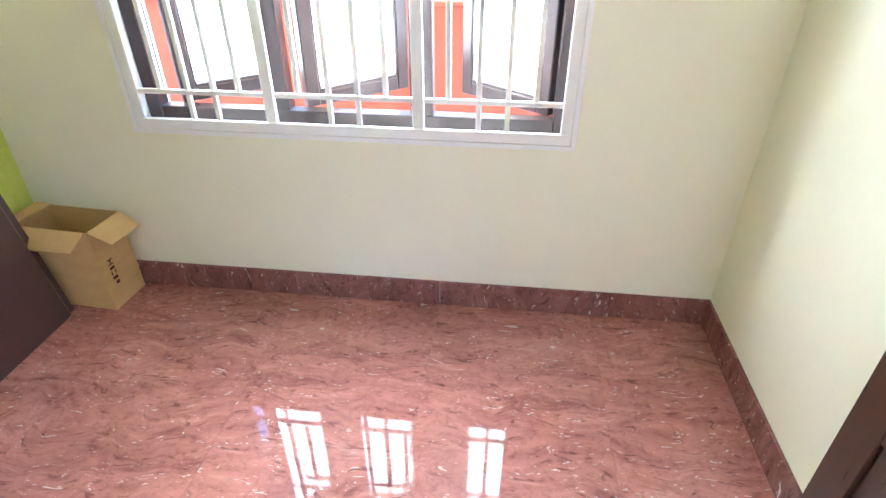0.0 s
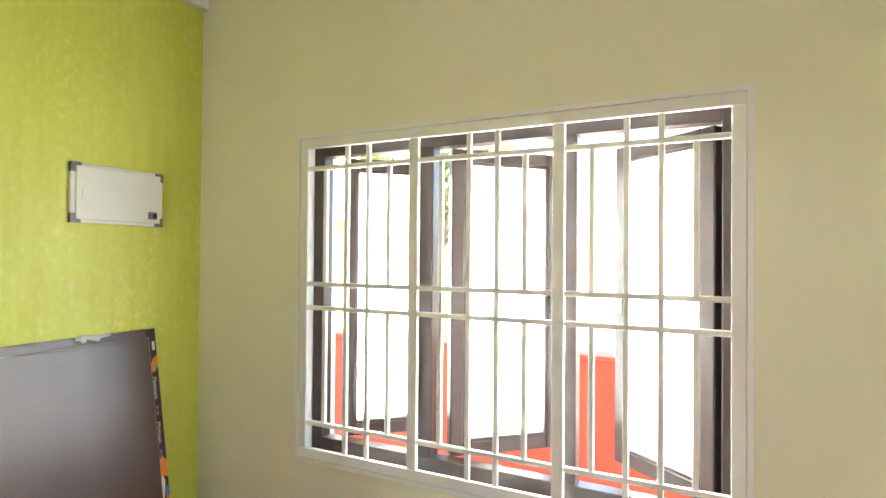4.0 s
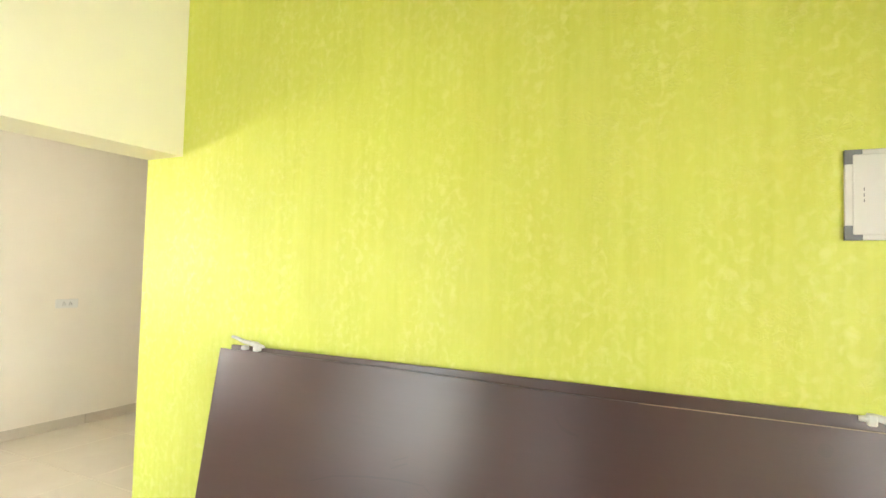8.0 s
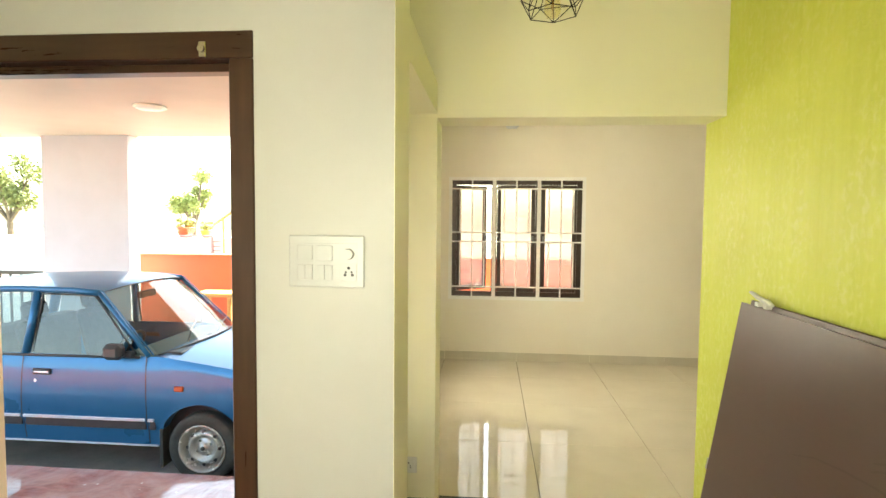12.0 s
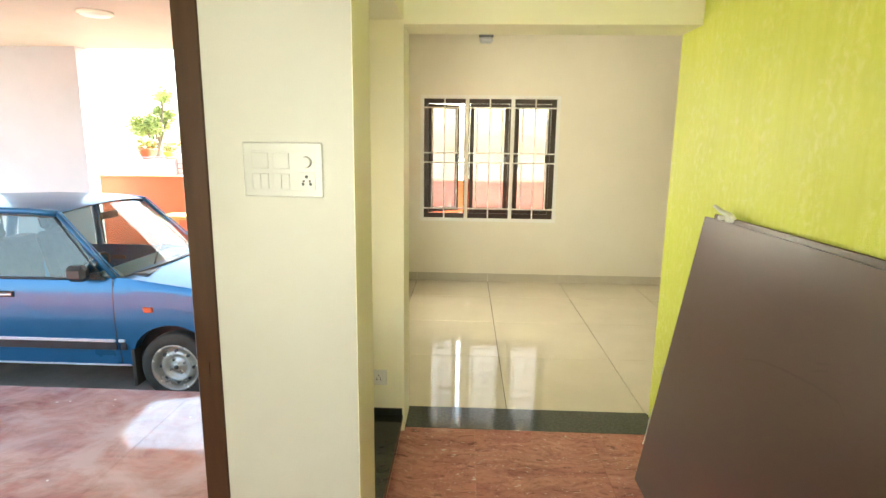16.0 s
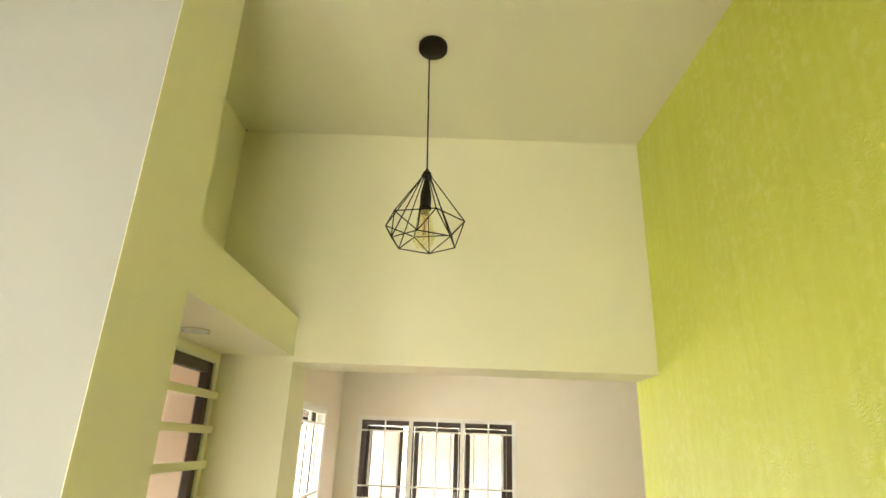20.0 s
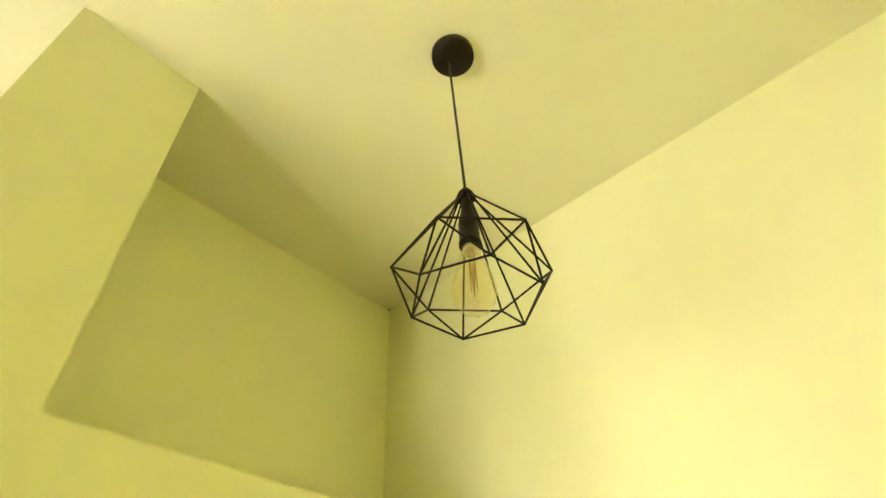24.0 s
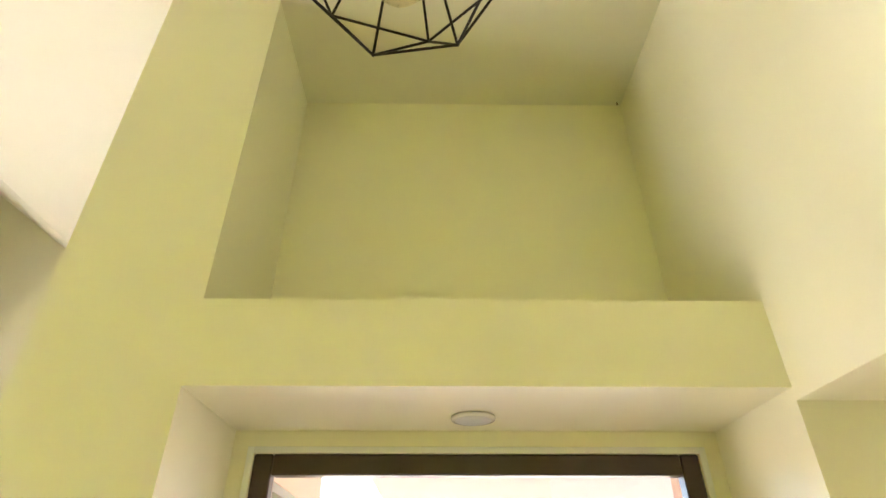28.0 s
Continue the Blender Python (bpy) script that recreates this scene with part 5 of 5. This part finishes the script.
    part("side_indicator", boxes((3.40 - CX, 3.475 - CX, min(y - 0.01, y + 0.012 * s), max(y + 0.01, y + 0.012 * s), cz(0.250), cz(0.292)), bevel=0.006), AMBERLENS, car, "amber side indicator")
    mr = part("wing_mirror", boxes((3.84 - CX, 3.99 - CX, min(s * 0.70, s * 0.80), max(s * 0.70, s * 0.80), cz(0.495), cz(0.612)), bevel=0.030), TRIM_K, car, "black plastic wing mirror")
    part("mirror_arm", boxes((3.80 - CX, 3.86 - CX, min(s * 0.66, s * 0.72), max(s * 0.66, s * 0.72), cz(0.500), cz(0.545)), bevel=0.008), TRIM_K, mr)
    part("mudflap", boxes((3.575 - CX, 3.60 - CX, min(s * 0.56, s * 0.70), max(s * 0.56, s * 0.70), cz(-0.345), cz(-0.05)), bevel=0.003), RUBBER, car)
    for wx in (WF, WR):
        whl = part("wheel", lathe(bmesh.new(), [(0.254, -0.075), (0.268, -0.06), (0.272, -0.02), (0.272, 0.02), (0.268, 0.06), (0.255, 0.072), (0.227, 0.078), (0.190, 0.072), (0.178, 0.060), (0.178, -0.07)], 40), RUBBER, car, "dusty black tyre")
        whl.matrix_basis = pose(wx - CX, s * 0.625, cz(WZ), -90 * s, 0, 0)
        rim = part("rim", lathe(bmesh.new(), [(0.181, 0.066), (0.187, 0.076), (0.181, 0.081), (0.171, 0.072), (0.160, 0.044), (0.150, 0.010), (0.140, 0.008), (0.134, 0.030), (0.118, 0.052), (0.100, 0.054), (0.086, 0.036), (0.074, 0.024), (0.060, 0.026), (0.046, 0.040), (0.034, 0.044), (0.030, 0.058), (0.0, 0.060)], 40), STEEL, whl, "dull silver pressed steel wheel")
        bm = bmesh.new()
        lathe(bm, [(0.0, 0.058), (0.017, 0.058), (0.017, 0.064), (0.012, 0.070), (0.0, 0.071)], 16)
        part("hub_cap", bm, RUBBER, whl)
        for k in range(4):
            a = k * math.pi / 2 + 0.5
            bm = bmesh.new()
            tube(bm, (0.060 * math.cos(a), 0.060 * math.sin(a), 0.024), (0.060 * math.cos(a), 0.060 * math.sin(a), 0.046), 0.0095, 6)
            part("wheel_nut", bm, CHROME, whl)
        for k in range(8):
            a = k * math.pi / 4
            bm = bmesh.new()
            tube(bm, (0.124 * math.cos(a), 0.124 * math.sin(a), 0.030), (0.129 * math.cos(a), 0.129 * math.sin(a), 0.050), 0.013, 12)
            part("vent_hole", bm, PLASTIC_K, rim)
for wx in (WF, WR):
    part("wheel_well", boxes((wx - 0.343 - CX, wx + 0.343 - CX, -0.60, 0.60, cz(-0.15), cz(0.16))), PLASTIC_K, car)
part("underbody", boxes((2.70 - CX, 5.80 - CX, -0.62, 0.62, cz(-0.22), cz(-0.10)), bevel=0.02), PLASTIC_K, car)
part("cabin_floor", boxes((3.62 - CX, 5.75 - CX, -0.64, 0.64, cz(-0.10), cz(-0.06))), SEAT, car)
DASH = surface("grey_green_dashboard", (0.10, 0.13, 0.12), (0.15, 0.19, 0.17), 14, 0.6, 120, 0.1)
part("dashboard", boxes((3.55 - CX, 3.98 - CX, -0.62, 0.62, cz(0.20), cz(0.50)), bevel=0.04), DASH, car)
for sy in (-0.33, 0.33):
    st = part("front_seat", boxes((4.30 - CX, 4.78 - CX, sy - 0.23, sy + 0.23, cz(0.02), cz(0.18)), bevel=0.04), SEAT, car)
    b_ = part("seat_back", boxes((-0.06, 0.06, sy - 0.22, sy + 0.22, 0.0, 0.56), bevel=0.045), SEAT, st)
    b_.matrix_basis = pose(4.76 - CX, 0, cz(0.16), 0, 14, 0)
    h_ = part("headrest", boxes((-0.045, 0.045, sy - 0.13, sy + 0.13, 0.0, 0.16), bevel=0.04), SEAT, st)
    h_.matrix_basis = pose(4.90 - CX, 0, cz(0.70), 0, 14, 0)
part("rear_seat", boxes((5.20 - CX, 5.42 - CX, -0.58, 0.58, cz(0.02), cz(0.62)), bevel=0.05), SEAT, car)
bm = bmesh.new()
for k in range(20):
    a, b = 2 * math.pi * k / 20, 2 * math.pi * (k + 1) / 20
    tube(bm, (0.18 * math.cos(a), 0.18 * math.sin(a), 0), (0.18 * math.cos(b), 0.18 * math.sin(b), 0), 0.012, 6)
tube(bm, (0.18, 0, 0), (-0.18, 0, 0), 0.014, 6)
wheel_ = part("steering_wheel", bm, PLASTIC_K, car)
wheel_.matrix_basis = pose(4.10 - CX, 0.33, cz(0.46), 0, 62, 0)
part("rear_view_mirror", boxes((4.12 - CX, 4.15 - CX, -0.11, 0.11, cz(0.86), cz(0.92)), bevel=0.008), PLASTIC_K, car)
strut("wiper", [(3.60, 0.30, 0.512), (3.70, 0.05, 0.60), (3.74, -0.10, 0.64)], None, 0.007, PLASTIC_K)
strut("wiper", [(3.575, -0.15, 0.528), (3.63, -0.38, 0.59), (3.66, -0.50, 0.60)], None, 0.007, PLASTIC_K)
part("windscreen_cowl", boxes((3.50 - CX, 3.62 - CX, -0.56, 0.56, cz(0.485), cz(0.517)), bevel=0.008), TRIM_K, car)
strut("windscreen_strip", [tuple(p) for p in WSB], None, 0.007, TRIM_K)
strut("windscreen_strip", [tuple(p) for p in WST], None, 0.007, TRIM_K)
for sy in (-0.42, 0.42):
    part("headlight", boxes((2.52 - CX, 2.60 - CX, sy - 0.15, sy + 0.15, cz(0.13), cz(0.27)), bevel=0.012), CLEAR, car)

# wooden bench, neighbour's wall, pots and stair rail
WOOD = surface("varnished_yellow_wood", (0.42, 0.22, 0.07), (0.58, 0.33, 0.12), 5, 0.45, 60, 0.1, stretch=(1.2, 14, 14))
stool = thing("wooden_stool", (4.58, -7.05, GZ), "varnished yellow wooden stool beside the orange wall", "stool")
part("seat", boxes((-0.26, 0.26, -0.17, 0.17, 1.02, 1.07), bevel=0.008), WOOD, stool)
for sx in (-0.20, 0.20):
    for sy in (-0.12, 0.12):
        part("leg", boxes((sx - 0.025, sx + 0.025, sy - 0.025, sy + 0.025, 0.0, 1.02), bevel=0.004), WOOD, stool)
for sy in (-0.12, 0.12):
    part("rail", boxes((-0.175, 0.175, sy - 0.015, sy + 0.015, 0.35, 0.40), bevel=0.003), WOOD, stool)
structure("neighbour_wall", boxes((3.6, 14.0, -9.2, -9.0, GZ, 1.22)), OUTWALL, "white painted parapet wall of the next plot", "wall")
CLAY = surface("red_glazed_clay", (0.50, 0.07, 0.03), (0.62, 0.11, 0.05), 10, 0.4, 90, 0.1)
YELLOWPOT = surface("yellow_plastic_pot", (0.62, 0.34, 0.05), (0.72, 0.42, 0.08), 10, 0.45)
LEAF = surface("green_leaf", (0.17, 0.21, 0.06), (0.29, 0.33, 0.11), 3.0, 0.55, 40, 0.1, spread=0.3)
BARK = surface("tree_bark", (0.10, 0.075, 0.05), (0.18, 0.14, 0.10), 8, 0.9, 50, 0.5)


def leaf_cloud(bm, rng, centre, radius, count, size, flat=0.75):
    """Small leaves spread through an uneven clump."""
    for _ in range(count):
        d = Vector((rng.gauss(0, 1), rng.gauss(0, 1), rng.gauss(0, 1) * flat)).normalized() * radius * rng.random() ** 0.45
        p = Vector(centre) + d
        u = Vector((rng.uniform(-1, 1), rng.uniform(-1, 1), rng.uniform(-0.7, 0.7))).normalized() * size * rng.uniform(0.6, 1.2)
        v = u.orthogonal().normalized() * u.length * 0.42
        v.rotate(Matrix.Rotation(rng.uniform(0, 6.28), 3, u.normalized()))
        vs = [bm.verts.new(p - u * 0.5), bm.verts.new(p + v), bm.verts.new(p + u * 0.6), bm.verts.new(p - v)]
        bm.faces.new(vs)


def potted(name, at, mat, r, label, rng):
    ob = thing(name, at, label, "plant pot", "pots on the neighbour's wall")
    bm = bmesh.new()
    lathe(bm, [(0.0, 0.0), (r * 0.55, 0.0), (r * 0.85, r * 0.5), (r, r * 1.0), (r * 1.06, r * 1.05), (r * 1.0, r * 1.12), (r * 0.92, r * 1.05), (r * 0.85, r * 0.95), (0.0, r * 0.93)], 20)
    part("pot", bm, mat, ob)
    bm = bmesh.new()
    leaf_cloud(bm, rng, (0, 0, r * 1.6), r * 1.0, 120, r * 0.5)
    part("plant", bm, LEAF, ob)
    return ob


rng = random.Random(5)
potted("flower_pot", (6.21, -9.1, 1.22), CLAY, 0.15, "red ribbed clay flower pot with a small plant", rng)
potted("flower_pot", (5.84, -9.1, 1.22), YELLOWPOT, 0.11, "yellow plastic flower pot with a small plant", rng)
rail = thing("parapet_railing", (5.69, -8.98, 0.98), "grey steel ladder-like railing on the white wall", "railing")
part("top_rail", boxes((-0.02, 0.55, -0.02, 0.02, 0.255, 0.285), bevel=0.004), PLASTIC_G, rail)
part("post", boxes((-0.02, 0.015, -0.02, 0.02, -0.3, 0.255), bevel=0.004), PLASTIC_G, rail)
for k in range(4):
    part("rung", boxes((-0.16, -0.021, -0.012, 0.012, 0.02 + 0.075 * k, 0.04 + 0.075 * k), bevel=0.003), PLASTIC_G, rail)
house = thing("neighbour_house", (3.2, -11.5, GZ), "white neighbour house with an outer stair", "house")
part("wall", boxes((-1.2, 2.25, -2.0, 0.0, 0.0, 2.85)), OUTWALL, house)
part("roof", boxes((-1.3, 2.35, -2.1, 0.25, 2.85, 3.0)), OUTWALL, house)
for k in range(8):
    part("stair_step", boxes((2.26 - 0.26 * k, 2.50 - 0.26 * k, 0.1, 1.1, 0.9 + 0.17 * k, 1.07 + 0.17 * k)), OUTWALL, house)
hr = thing("stair_rail", (5.53, -8.95, 0.0), "slanting orange wooden handrail of an outer stair", "handrail")
bm = bmesh.new()
tube(bm, (0.10, 0, 1.44), (-0.75, 0, 2.02), 0.022, 10)
part("handrail", bm, WOOD, hr)
for x, z0, z1 in ((-0.06, 0.9, 1.53), (-0.45, 1.2, 1.80)):
    bm = bmesh.new()
    tube(bm, (x, 0, z0 - 0.3), (x, 0, z1), 0.016, 8)
    part("baluster", bm, WOOD, hr)


def tree(name, at, height, crown, seed, count, label, leaf=0.22):
    """A tapered trunk, limbs, and a crown of many small leaves in uneven clumps."""
    r = random.Random(seed)
    ob = thing(name, at, label, "tree", "trees beyond the walls")
    bm = bmesh.new()
    tips = []
    fork = Vector((r.uniform(-0.2, 0.2), r.uniform(-0.2, 0.2), height * 0.42))
    tube(bm, (0, 0, -0.2), fork, 0.16, 10, 0.10)
    for k in range(7):
        a = k * 0.9 + r.uniform(-0.3, 0.3)
        tip = fork + Vector((math.cos(a) * crown * r.uniform(0.35, 0.75), math.sin(a) * crown * r.uniform(0.35, 0.75), height * r.uniform(0.18, 0.5)))
        tube(bm, fork, tip, 0.06, 7, 0.02)
        tips.append(tip)
        for _ in range(2):
            t2 = tip + Vector((r.uniform(-1, 1), r.uniform(-1, 1), r.uniform(-0.2, 0.7))) * crown * 0.4
            tube(bm, tip.lerp(fork, 0.3), t2, 0.025, 5, 0.01)
            tips.append(t2)
    part("trunk", bm, BARK, ob)
    bm = bmesh.new()
    for t in tips:
        leaf_cloud(bm, r, t, crown * r.uniform(0.22, 0.42), count // len(tips), leaf)
    part("crown", bm, LEAF, ob)
    return ob


tree("tree", (12.6, -20.5, GZ), 3.9, 0.85, 3, 6500, "bushy green tree beyond the white wall", 0.085)
tree("tree", (19.6, -20.0, GZ), 4.2, 1.4, 8, 6500, "bushy green tree beyond the far gate", 0.11)
tree("tree", (7.6, -21.0, GZ), 6.0, 1.6, 11, 2200, "slender green tree behind the houses", 0.2)
tree("tree", (-3.4, 9.0, GZ), 4.6, 1.8, 21, 3600, "leafy green tree beyond the orange wall", 0.2)
tree("tree", (-4.4, 14.0, GZ), 3.0, 1.6, 22, 2600, "low leafy tree beyond the orange wall", 0.2)
gate = thing("gate", (8.9, -9.0, GZ), "dark painted sliding gate of the compound", "gate")
part("top_bar", boxes((-0.2, 3.2, -0.03, 0.03, 1.02, 1.08), bevel=0.004), PLASTIC_K, gate)
part("bottom_bar", boxes((-0.2, 3.2, -0.03, 0.03, 0.08, 0.14), bevel=0.004), PLASTIC_K, gate)
for k in range(18):
    part("upright", boxes((-0.2 + k * 0.195, -0.16 + k * 0.195, -0.015, 0.015, 0.14, 1.02)), PLASTIC_K, gate)
YPAINT = surface("yellow_house_paint", (0.60, 0.44, 0.16), (0.68, 0.50, 0.20), 3, 0.7)
near = thing("yellow_house", (-9.5, 9.5, GZ), "yellow painted house with white trim beyond the orange wall", "house")
part("wall", boxes((0, 5.6, 0, 6.0, 0.0, 6.2)), YPAINT, near)
part("roof", boxes((-0.3, 5.9, -0.4, 6.3, 6.2, 6.4)), OUTWALL, near)
part("balcony", boxes((0.3, 5.9, -0.9, 0.0, 2.9, 3.1), (0.3, 5.9, -0.9, -0.82, 3.1, 3.9)), OUTWALL, near)
for x in (1.0, 3.4):
    w_ = part("window", boxes((x, x + 1.1, -0.05, 0.02, 1.2, 2.4)), UPVC, near)
    part("pane", boxes((x + 0.08, x + 1.02, -0.07, -0.052, 1.28, 2.32)), CLEAR, w_)
